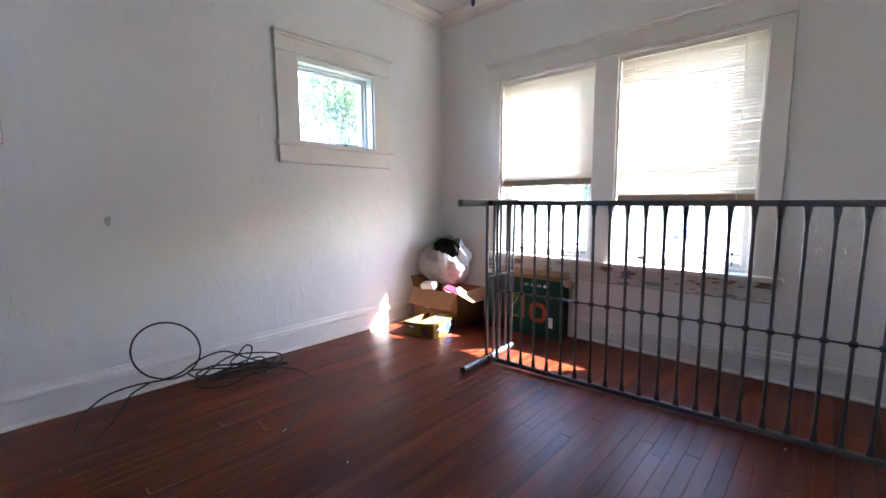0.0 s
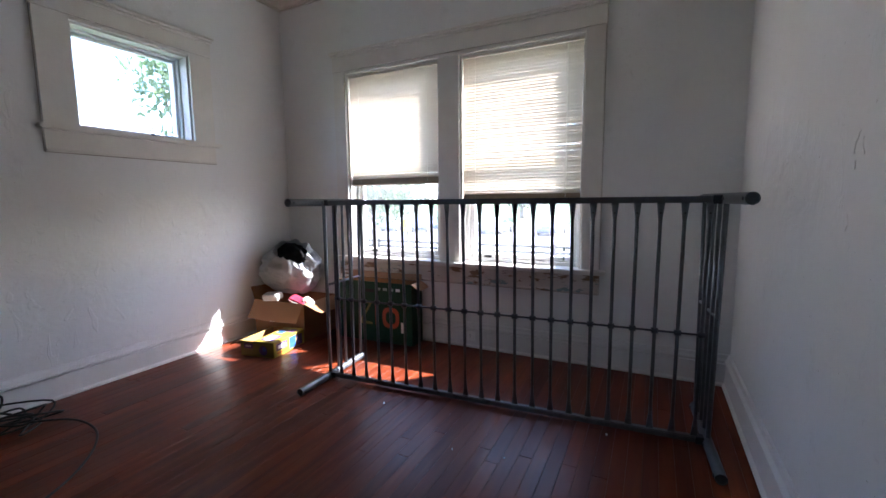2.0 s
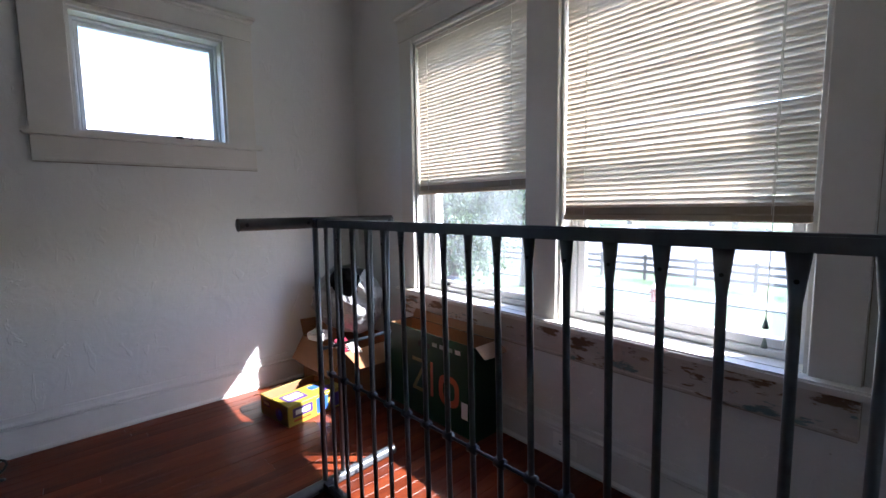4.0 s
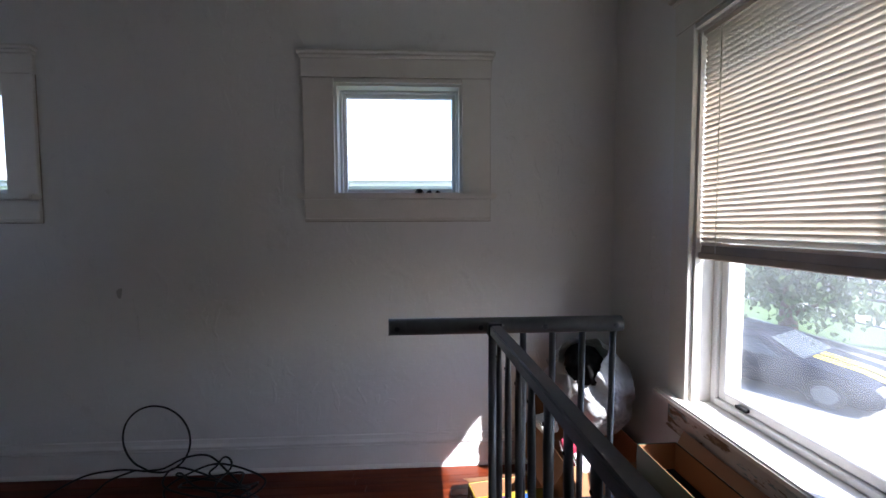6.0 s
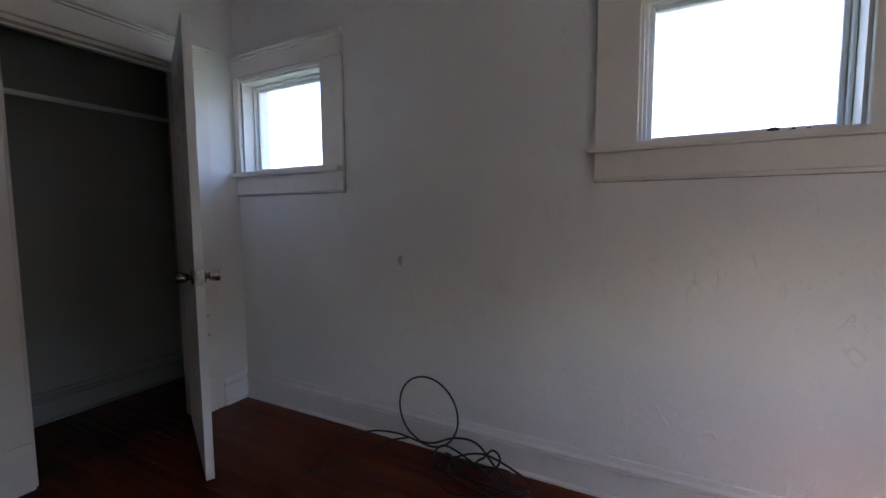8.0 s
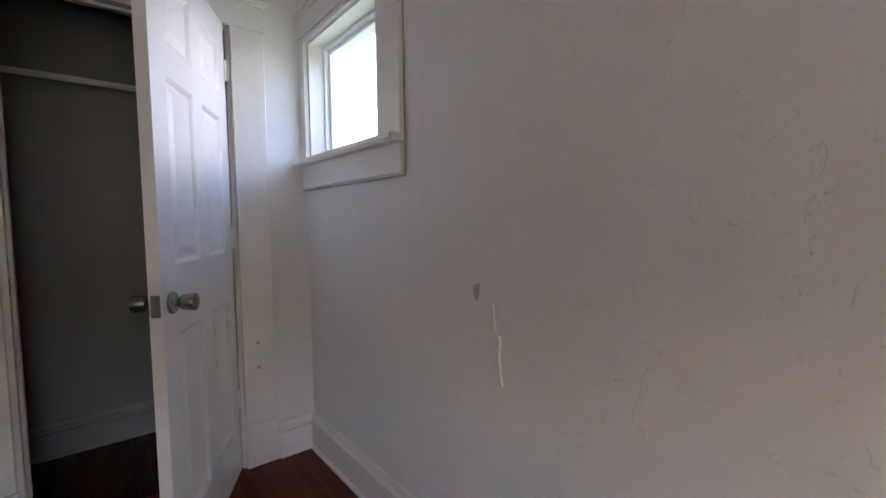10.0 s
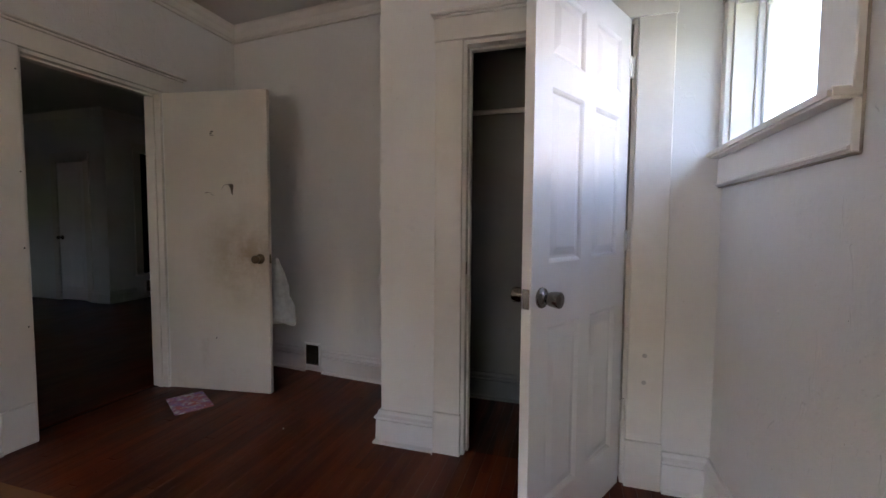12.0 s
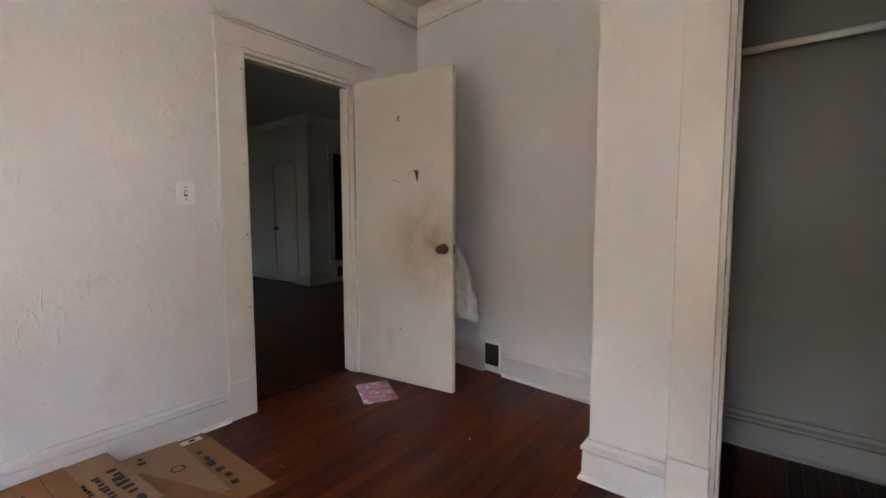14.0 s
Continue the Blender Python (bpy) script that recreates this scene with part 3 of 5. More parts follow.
window("window_3", None, [N1[:2], N2[:2]], N1[2], N1[3], 0.110, 0.112, 0.125, "wide white-cased double window with worn peeling apron", M_APRON, head=0.14, dirty=True, hung=True, stool_out=0.04)


# ---- doors ----
def casing(name, m, u0, u1, top, w0, w1, depth, label):
    """Door casing with plinth blocks and a capped head; local x along the wall, -y into the room."""
    c = thing(name, label, "door casing", m, kind="structure")
    for x0, x1 in ((u0 - w0, u0), (u1, u1 + w1)):
        part("side_casing", box(x0 + 0.003, x1 - 0.003, -0.02, 0, 0.215, top + 0.004, 0.003), M_TRIM, c)
        part("plinth_block", box(x0, x1, -0.027, 0, 0, 0.215, 0.004), M_TRIM, c)
    part("head_casing", box(u0 - w0 - 0.003, u1 + w1 + 0.003, -0.024, 0, top + 0.004, top + 0.112, 0.003), M_TRIM, c)
    cap = bmesh.new()
    box(u0 - w0 - 0.008, u1 + w1 + 0.008, -0.034, 0, top + 0.112, top + 0.126, 0.004, cap)
    box(u0 - w0 - 0.018, u1 + w1 + 0.018, -0.048, 0, top + 0.126, top + 0.142, 0.005, cap)
    part("head_cap", cap, M_TRIM, c)
    jamb = bmesh.new()
    box(u0, u0 + 0.014, 0, depth, 0, top, 0.0, jamb)
    box(u1 - 0.014, u1, 0, depth, 0, top, 0.0, jamb)
    box(u0 + 0.014, u1 - 0.014, 0, depth, top - 0.014, top, 0.0, jamb)
    part("jamb", jamb, M_TRIM, c)
    stop = bmesh.new()
    box(u0 + 0.014, u0 + 0.026, 0.045, 0.08, 0, top - 0.026, 0.002, stop)
    box(u1 - 0.026, u1 - 0.014, 0.045, 0.08, 0, top - 0.026, 0.002, stop)
    box(u0 + 0.014, u1 - 0.014, 0.045, 0.08, top - 0.026, top - 0.014, 0.002, stop)
    part("door_stop", stop, M_TRIM, c)
    return c


closet_m = pose(0, RC, 0, 0, 0, 180)
closet_casing = casing("door_casing", closet_m, -1.10, -0.34, 2.04, 0.143, 0.150, 0.11, "cream painted closet door casing with plinth blocks")
part("strike_plate", box(-1.087, -1.085, 0.012, 0.035, 0.92, 0.98), M_BRASS, closet_casing, "small tarnished strike plate")
east_m = pose(RX, 0, 0, 0, 0, -90)
room_casing = casing("door_casing", east_m, 3.28, 4.065, 2.045, 0.152, 0.150, 0.14, "cream painted door casing with nail holes and plinth blocks")
for hz in (1.93, 1.42, 1.03, 0.62):
    part("nail_hole", lathe([(0.004, 0), (0.003, 0.0015)], 8), M_HOLE, room_casing, "dark nail hole", m=Matrix.Translation((3.262, -0.0205, hz)) @ pose(0, 0, 0, 90))

DOOR_W, DOOR_H = 0.757, 2.025


def knob(parent, m, material, rose=0.032, barrel=False):
    shape = [(rose, 0), (rose, 0.006), (rose * 0.9, 0.010), (0.0145, 0.012), (0.0135, 0.022), (0.019, 0.026), (0.0225, 0.032), (0.0255, 0.052), (0.0265, 0.066), (0.024, 0.069), (0.010, 0.069), (0.009, 0.071), (0.004, 0.071)]
    b = lathe(shape, 26) if barrel else lathe([(rose, 0), (rose, 0.004), (rose * 0.85, 0.009), (0.013, 0.011), (0.012, 0.028), (0.02, 0.034), (0.026, 0.042), (0.0275, 0.052), (0.026, 0.062), (0.02, 0.067), (0.012, 0.066)], 22)
    return part("door_handle", b, material, parent, "round metal door knob", True, m)


def panel_door(name, m, label):
    """A six-panel door, hinge edge at x = 0, face at y = 0, thickness towards -y."""
    d = thing(name, label, "door", m, kind="structure")
    cols = [(0.112, 0.336), (0.428, 0.652)]
    rows = [(0.20, 0.815), (1.03, 1.60), (1.70, 1.915)]
    leaf = bmesh.new()
    y0, y1 = -0.035, 0.0
    xs = [0.018, cols[0][0], cols[0][1], cols[1][0], cols[1][1], DOOR_W]
    for x0, x1 in ((xs[0], xs[1]), (xs[2], xs[3]), (xs[4], xs[5])):
        box(x0, x1, y0, y1, 0, DOOR_H, 0.0, leaf)
    zs = [0.0, rows[0][0], rows[0][1], rows[1][0], rows[1][1], rows[2][0], rows[2][1], DOOR_H]
    for x0, x1 in cols:
        for z0, z1 in ((zs[0], zs[1]), (zs[2], zs[3]), (zs[4], zs[5]), (zs[6], zs[7])):
            box(x0, x1, y0, y1, z0, z1, 0.0, leaf)
    part("door_leaf", leaf, M_DOOR, d)
    for x0, x1 in cols:
        for z0, z1 in rows:
            b = bmesh.new()
            for face, s in ((y1, -1), (y0, 1)):
                loops = []
                for inset, dep in ((0, 0), (0.008, 0.005), (0.014, 0.011), (0.022, 0.011), (0.05, 0.003), (0.06, 0.003)):
                    y = face + s * dep
                    loops.append([b.verts.new(q) for q in ((x0 + inset, y, z0 + inset), (x1 - inset, y, z0 + inset), (x1 - inset, y, z1 - inset), (x0 + inset, y, z1 - inset))])
                for l0, l1 in zip(loops, loops[1:]):
                    for k in range(4):
                        b.faces.new((l0[k], l0[(k + 1) % 4], l1[(k + 1) % 4], l1[k]))
                b.faces.new(loops[-1])
            part("panel", b, M_DOOR, d)
    knob(d, Matrix.Translation((DOOR_W - 0.062, 0.0, 0.920)) @ pose(0, 0, 0, -90), M_NICKEL, 0.034, True)
    knob(d, Matrix.Translation((DOOR_W - 0.062, -0.035, 0.920)) @ pose(0, 0, 0, 90), M_NICKEL, 0.034, True)
    part("latch_plate", box(DOOR_W, DOOR_W + 0.002, -0.03, -0.005, 0.888, 0.952, 0.0008), M_NICKEL, d, "satin metal latch plate")
    for hz in (0.29, 1.045, 1.785):
        hb = tube([(-0.004, 0.006, hz), (-0.004, 0.006, hz + 0.09)], 0.006, 10)
        box(-0.018, 0.026, -0.0025, 0.003, hz, hz + 0.09, 0.0008, hb)
        part("hinge", hb, M_PLATE, d, "painted butt hinge")
    return d


for hz in (0.48, 0.60):
    part("paint_spot", lathe([(0.010, 0), (0.009, 0.0008)], 12), M_SPACKLE, closet_casing, "small brownish spot on the paint", m=Matrix.Translation((-0.27, -0.0202, hz)) @ pose(0, 0, 0, 90))
panel_door("door_1", Matrix.Translation((0.357, RC + 0.004, 0.012)) @ pose(0, 0, 0, 0, 0, 62.8), "open white six-panel closet door with satin nickel knobs")


def flush_door(name, m, label):
    d = thing(name, label, "door", m, kind="structure")
    part("door_leaf", box(0, DOOR_W, -0.035, 0, 0, DOOR_H, 0.002), M_OLDDOOR, d)
    knob(d, Matrix.Translation((DOOR_W - 0.062, -0.035, 0.915)) @ pose(0, 0, 0, 90), M_BRASS, 0.034)
    knob(d, Matrix.Translation((DOOR_W - 0.062, 0.0, 0.915)) @ pose(0, 0, 0, -90), M_BRASS, 0.034)
    part("latch_plate", box(DOOR_W, DOOR_W + 0.002, -0.028, -0.007, 0.885, 0.945, 0.0008), M_BRASS, d, "tarnished latch plate")
    gouge = bmesh.new()
    prof = [(0.475, 1.412), (0.507, 1.412), (0.512, 1.395), (0.507, 1.365), (0.505, 1.337), (0.495, 1.35), (0.488, 1.385), (0.476, 1.405)]
    front = [gouge.verts.new((x, -0.0362, z)) for x, z in prof]
    gouge.faces.new(front)
    part("gouge", gouge, M_GRIME, d, "dark torn gouge in the paint")
    part("scratch", tube(smooth_line([(0.30, -0.0355, 1.352), (0.325, -0.0355, 1.357), (0.35, -0.0355, 1.345), (0.365, -0.0355, 1.335)]), 0.0014, 5), M_GRIME, d, "thin curved scratch")
    part("scratch", tube(smooth_line([(0.425, -0.0355, 1.38), (0.445, -0.0355, 1.405), (0.475, -0.0355, 1.41)]), 0.0012, 5), M_GRIME, d, "thin curved scratch")
    bars = box(0.345, 0.36, -0.0362, -0.035, 1.745, 1.753)
    box(0.349, 0.37, -0.0362, -0.035, 1.757, 1.764, bm=bars)
    box(0.344, 0.372, -0.0362, -0.035, 1.734, 1.738, bm=bars)
    part("sticker_remains", bars, M_INK, d, "torn black sticker remains")
    part("screw_hole", lathe([(0.005, 0), (0.004, 0.001)], 8), M_HOLE, d, "dark screw hole", m=Matrix.Translation((0.36, -0.035, 0.365)) @ pose(0, 0, 0, 90))
    return d


flush_door("door_2", Matrix.Translation((3.262, -4.083, 0.012)) @ pose(0, 0, 0, 0, 0, 188.2), "open flush cream door with grimy stains and gouges")

# ---- the bed frame on its side ----
bed = thing("bed_frame", "grey steel bed frame standing on its side on the floor", "bed frame", Matrix.Translation((1.178, -0.867, 0)) @ pose(0, 0, 0, 0, 0, 3.9))
BL = 1.945
TWIST = -0.066  # the frame is racked: its upper rail swings towards the doorway at the east end


def bed_y(x, z):
    return TWIST * x / BL * z / 1.04


def bed_point(x, dy, z):
    """A point of an end frame, dy along the post; the upper posts are turned with the upper rail."""
    return (x + 0.068 * dy * z / 1.04 * (1 - 2 * x / BL), bed_y(x, z) + dy, z)


for x in (0.0, BL):
    for z in (1.046, 0.021):
        post = tube([bed_point(x, -0.262, z), bed_point(x, 0.338, z)], 0.021, 20, caps=False)
        po = part("post", post, M_STEEL, bed, "round steel bed post", True)
        part("tube_mouth", lathe([(0.0185, 0), (0.0185, 0.002)], 18), M_HOLE, po, "dark open tube end", m=Matrix.Translation(bed_point(x, -0.256, z)) @ pose(0, 0, 0, 90))
        part("tube_mouth", lathe([(0.0185, 0), (0.0185, 0.002)], 18), M_HOLE, po, "dark open tube end", m=Matrix.Translation(bed_point(x, 0.332, z)) @ pose(0, 0, 0, 90))
        rim = lathe([(0.0215, 0.0), (0.0215, 0.004), (0.0185, 0.004), (0.0185, 0.0)], 20)
        part("rim", rim, M_STEEL, po, m=Matrix.Translation(bed_point(x, -0.262, z)) @ pose(0, 0, 0, 90))
        for dy in (-0.245, -0.035, 0.13, 0.315):
            part("bolt", lathe([(0.0065, 0), (0.0065, 0.003), (0.003, 0.004)], 10), M_STEEL_DARK, po, m=Matrix.Translation(Vector(bed_point(x, dy, z)) + Vector((0.0205 if x == 0 else -0.0205, 0, 0))) @ pose(0, 0, 0, 0, 90 if x == 0 else -90))
for z in (1.043, 0.026):
    y1 = bed_y(BL, z)
    swing = math.degrees(math.atan2(y1, BL))
    part("side_rail", box(0.016, BL - 0.016, -0.015, 0.015, z - 0.013, z + 0.013, 0.004, seg=2), M_STEEL, bed, "square steel side rail", m=pose(0, 0, 0, 0, 0, swing))
    for x in (0.03, BL - 0.03):
        part("bracket", box(x - 0.016, x + 0.016, -0.0185, 0.0185, z - 0.0165, z + 0.0165, 0.003), M_STEEL_DARK, bed, "dark corner bracket", m=pose(0, 0, 0, 0, 0, swing))


def slat_bar(x, z0, z1, r, flat):
    n = 13
    pts, rad = [], []
    for i in range(n):
        k = i / (n - 1)
        k = k * k * (3 - 2 * k)
        e = max(0.0, 1 - min(k, 1 - k) / 0.075)
        z = z0 + (z1 - z0) * k
        pts.append((x, bed_y(x, z), z))
        rad.append((r + (flat - r) * e, r - (r * 0.55) * e))
    return tube(pts, r, 10, radii=rad)


for i in range(22):
    x = 0.08 + i * 0.0864
    sl = part("slat", slat_bar(x, 0.038, 1.031, 0.0075, 0.0152), M_STEEL, bed, "thin round steel bar flattened at its ends", True)
    part("rivet", lathe([(0.0035, 0), (0.003, 0.0012)], 8), M_HOLE, sl, "dark rivet hole", m=Matrix.Translation((x, bed_y(x, 0.99) - 0.0068, 0.99)) @ pose(0, 0, 0, 90))
    part("collar", tube([(x - 0.013, bed_y(x, 0.49), 0.49), (x + 0.013, bed_y(x, 0.49), 0.49)], 0.0125, 10), M_STEEL_DARK, bed, "dark clip", True)
part("cross_rod", tube([(0.05, bed_y(0.05, 0.49), 0.49), (BL - 0.05, bed_y(BL, 0.49), 0.49)], 0.0048, 8), M_STEEL_DARK, bed, "thin dark wire rod", True)
for x in (0.0, BL):
    for dy in (0.0, 0.08, 0.157, 0.236, 0.318):
        part("end_bar", tube([bed_point(x, dy, 0.036), bed_point(x, dy, 1.03)], 0.0085 if dy else 0.0105, 10), M_STEEL, bed, "round steel end bar", True)
    part("end_rod", tube([bed_point(x, -0.01, 0.565), bed_point(x, 0.33, 0.565)], 0.0065, 8), M_STEEL, bed, "thin steel rod across the end bars", True)


# ---- blinds ----
def blind(u0, u1, top, bottom, label, wand):
    b = thing("window_blind", label, "blind", group="blinds in the double window")
    y = 0.022
    part("head_rail", box(u0, u1, y - 0.014, y + 0.014, top - 0.026, top, 0.002), M_SLAT, b, "cream metal head rail")
    slat = bmesh.new()
    w, n = 0.0119, 5
    tilt = radians(55)
    rows = []
    for k in range(n):
        s = -1 + 2 * k / (n - 1)
        off, bow = s * w, 0.0016 * (1 - s * s)
        yy, zz = -off * math.cos(tilt) - bow * math.sin(tilt), off * math.sin(tilt) - bow * math.cos(tilt)
        rows.append([slat.verts.new((u0 + 0.004, yy, zz)), slat.verts.new((u1 - 0.004, yy, zz))])
    for r0, r1 in zip(rows, rows[1:]):
        slat.faces.new((r0[0], r0[1], r1[1], r1[0]))
    # stacked slats get the rail's brown, putting their backlit darkness into the colour
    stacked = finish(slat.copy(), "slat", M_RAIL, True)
    me = finish(slat, "slat", M_SLAT, True)
    z, first = top - 0.036, True
    pitch = 0.0196
    count = int((z - bottom - 0.03) / pitch)
    for i in range(count):
        s = new("slat", me)
        s.parent = b
        s.matrix_basis = Matrix.Translation((0, y, z - i * pitch)) @ pose(0, 0, 0, random.uniform(-0.5, 0.5), random.uniform(-0.05, 0.05), 0)
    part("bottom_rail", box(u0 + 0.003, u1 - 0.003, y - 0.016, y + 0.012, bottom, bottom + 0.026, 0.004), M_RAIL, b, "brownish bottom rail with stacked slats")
    for k in range(6):
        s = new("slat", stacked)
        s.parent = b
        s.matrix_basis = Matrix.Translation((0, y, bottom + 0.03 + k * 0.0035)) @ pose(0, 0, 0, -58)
    for f in (0.12, 0.88):
        uu = u0 + (u1 - u0) * f
        cord = tube([(uu, y - 0.0135, top - 0.02), (uu, y - 0.0135, bottom + 0.02)], 0.0011, 5)
        tube([(uu + 0.012, y + 0.0135, top - 0.02), (uu + 0.012, y + 0.0135, bottom + 0.02)], 0.0011, 5, cord)
        part("ladder_cord", cord, M_CORD, b)
    if wand:
        part("pull_cord", tube([(wand, y - 0.018, top - 0.02), (wand + 0.003, y - 0.017, 1.2), (wand, y - 0.017, 0.74)], 0.0013, 5), M_CORD, b)
        for dz in (0.72, 0.66):
            part("tassel", lathe([(0.003, 0.03), (0.005, 0.02), (0.009, 0.0), (0.004, -0.002)], 10), M_GREENPAINT, b, "small dark tassel", True, Matrix.Translation((wand, y - 0.017, dz)))
    return b


blind(0.688, 1.478, 2.026, 1.172, "cream vinyl mini blind drawn halfway up the window", None)
blind(1.663, 2.463, 2.026, 1.038, "cream vinyl mini blind lowered over most of the window", 2.37)

# ---- the dark room beyond the doorway ----
HX0, HX1, HY0, HY1 = RX + 0.14, 9.4, -9.0, -1.2
solid("hall_floor_base", box(HX0, HX1, HY0, HY1, -0.2, -0.012), M_SUB, "dark sub-floor under the boards", "floor", kind="structure")
hb = bmesh.new()
rh = random.Random(11)
xx = HX0 + 0.012
while xx < HX1 - 0.06:
    yy = HY1
    while yy > HY0:
        run = rh.uniform(0.9, 2.4)
        box(xx, xx + 0.0563, max(yy - run, HY0) + 0.0008, yy - 0.0008, -0.012, 0.0, 0.0, hb)
        yy -= run
    xx += 0.0575
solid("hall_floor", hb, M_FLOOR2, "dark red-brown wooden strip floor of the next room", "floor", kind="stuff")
# the opening is an unseen addition that lets daylight into the next room
wall("wall_hall_north", "x", HX0, HX1, HY1, HY1 + 0.12, [(6.42, 6.82, 1.2, 1.65)], M_WALL, "white painted wall of the next room")
wall("wall_hall_south", "x", HX0, HX1, HY0 - 0.12, HY0, [], M_WALL, "white painted wall of the next room")
wall("wall_hall_east", "y", HY0, HY1, HX1, HX1 + 0.12, [], M_WALL, "white painted far wall of the next room")
wall("wall_hall_west", "y", HY0, SE_Y - 0.16, RX, RX + 0.14, [], M_WALL, "white painted wall of the next room")
wall("wall_hall_corner", "x", 6.86, 9.4, -6.25, -6.13, [(7.28, 7.86, 0, 2.03)], M_WALL, "white painted wall with a narrow closet door")
wall("wall_hall_return", "y", -9.0, -6.25, 6.86, 6.98, [(-7.75, -6.62, 0.38, 2.2)], M_WALL, "white painted wall with a dark curtained opening")
solid("crown_trim", moulding(CROWN, (HX1, -6.13), (6.86, -6.13), (0, 1), 1, -1), M_TRIM, "white painted crown moulding", "moulding", kind="structure")
solid("crown_trim", moulding(CROWN, (6.86, -6.13), (6.86, HY0), (-1, 0), -1, 1), M_TRIM, "white painted crown moulding", "moulding", kind="structure")
solid("baseboard", moulding(BASE, (7.2, -6.13), (6.86, -6.13), (0, 1), 0, -1), M_BASE, "white painted wooden baseboard", "baseboard", kind="structure")
solid("baseboard", moulding(BASE, (6.86, -6.13), (6.86, -6.5), (-1, 0), -1, 0), M_BASE, "white painted wooden baseboard", "baseboard", kind="structure")
nd = thing("door_3", "closed narrow white painted closet door", "door", kind="structure")
part("door_leaf", box(7.285, 7.855, -6.165, -6.135, 0.012, 2.02, 0.002), M_DOOR, nd)
for z0, z1 in ((0.2, 0.82), (1.03, 1.9)):
    part("panel", box(7.38, 7.76, -6.135, -6.129, z0, z1, 0.005), M_DOOR, nd)
knob(nd, Matrix.Translation((7.80, -6.135, 0.93)) @ pose(0, 0, 0, -90), M_NICKEL)
for x0, x1 in ((7.18, 7.285), (7.855, 7.96)):
    part("side_casing", box(x0, x1, -6.13, -6.11, 0, 2.03, 0.003), M_TRIM, nd)
part("head_casing", box(7.17, 7.97, -6.13, -6.106, 2.03, 2.16, 0.003), M_TRIM, nd)
cw = thing("window_4", "tall opening closed by a black curtain with a white casing", "window", kind="structure")
part("head_casing", box(6.838, 6.86, -7.88, -6.5, 2.2, 2.33, 0.003), M_TRIM, cw)
part("side_casing", box(6.84, 6.86, -6.62, -6.51, 0.38, 2.2, 0.003), M_TRIM, cw)
part("window_sill", box(6.81, 6.86, -7.88, -6.5, 0.35, 0.38, 0.005), M_TRIM, cw)
drape = bmesh.new()
nf = 60
cols = [[drape.verts.new((6.90 + 0.018 * math.sin(i * 1.1), -6.60 - 1.17 * i / nf, z)) for z in (0.381, 2.199)] for i in range(nf + 1)]
for c0, c1 in zip(cols, cols[1:]):
    drape.faces.new((c0[0], c1[0], c1[1], c0[1]))
solid("curtain", drape, M_CURTAIN, "black cloth curtain hanging in folds across the opening", "curtain", smooth=True)


def register(m, w, h, label):
    r = thing("floor_register", label, "vent", m)
    fr = bmesh.new()
    for x0, x1, z0, z1 in ((-w / 2, -w / 2 + 0.014, 0, h), (w / 2 - 0.014, w / 2, 0, h), (-w / 2 + 0.014, w / 2 - 0.014, 0, 0.014), (-w / 2 + 0.014, w / 2 - 0.014, h - 0.014, h)):
        box(x0, x1, -0.016, 0.0, z0, z1, 0.002, fr)
    part("frame", fr, M_PLATE, r)
    part("backing", box(-w / 2 + 0.014, w / 2 - 0.014, -0.003, -0.001, 0.014, h - 0.014), M_HOLE, r, "dark duct opening")
    k = int((w - 0.03) / 0.012)
    for i in range(k):
        x = -w / 2 + 0.02 + i * 0.012
        part("slat", box(x - 0.0015, x + 0.0015, -0.013, -0.004, 0.014, h - 0.014), M_BRASS, r)
    part("damper", box(-w / 2 + 0.016, w / 2 - 0.016, -0.012, -0.005, h * 0.5 - 0.004, h * 0.5 + 0.004), M_BRASS, r)
    return r


register(Matrix.Translation((2.52, south(2.52) + 0.001, 0.04)) @ pose(0, 0, 0, 0, 0, 174.8), 0.152, 0.185, "dark metal wall register set in the baseboard")
register(Matrix.Translation((6.859, -6.72, 0.08)) @ pose(0, 0, 0, 0, 0, -90), 0.16, 0.2, "white metal wall register under the curtained opening")

# ---- boxes and bags in the corner ----
def open_box(name, m, w, d, h, material, inner, label, category, flaps, t=0.004):
    """A cardboard box open at the top; flaps: side -> angle in degrees above the horizon (90 upright)."""
    b = thing(name, label, category, m)
    part("base", box(0, w, 0, d, 0, t), material, b)
    for x0, x1, y0, y1 in ((0, w, 0, t), (0, w, d - t, d), (0, t, t, d - t), (w - t, w, t, d - t)):
        part("side_panel", box(x0, x1, y0, y1, t, h, 0.001), material, b)
    for side, (angle, size) in flaps.items():
        f = bmesh.new()
        n = 6
        length = w if side in "fb" else d
        grid = []
        for i in range(n + 1):
            col = []
            for j in range(4):
                u, v = length * (0.015 + 0.97 * i / n), size * j / 3
                lift = 0.006 * math.sin(3.1 * i / n + j) * j / 3
                col.append((u, v * math.cos(radians(angle)), v * math.sin(radians(angle)) + lift))
            grid.append(col)
        for s in (0, t * 0.8):
            vs = [[f.verts.new((x, y, z + s)) for x, y, z in col] for col in grid]
            for i in range(n):
                for j in range(3):
                    f.faces.new((vs[i][j], vs[i + 1][j], vs[i + 1][j + 1], vs[i][j + 1]))
        turn = {"b": Matrix.Translation((0, d, h)), "f": Matrix.Translation((w, 0, h)) @ pose(0, 0, 0, 0, 0, 180),
                "l": Matrix.Translation((0, 0, h)) @ pose(0, 0, 0, 0, 0, 90), "r": Matrix.Translation((w, d, h)) @ pose(0, 0, 0, 0, 0, -90)}[side]
        part("flap", f, inner, b, "bent cardboard flap", m=turn)
    return b


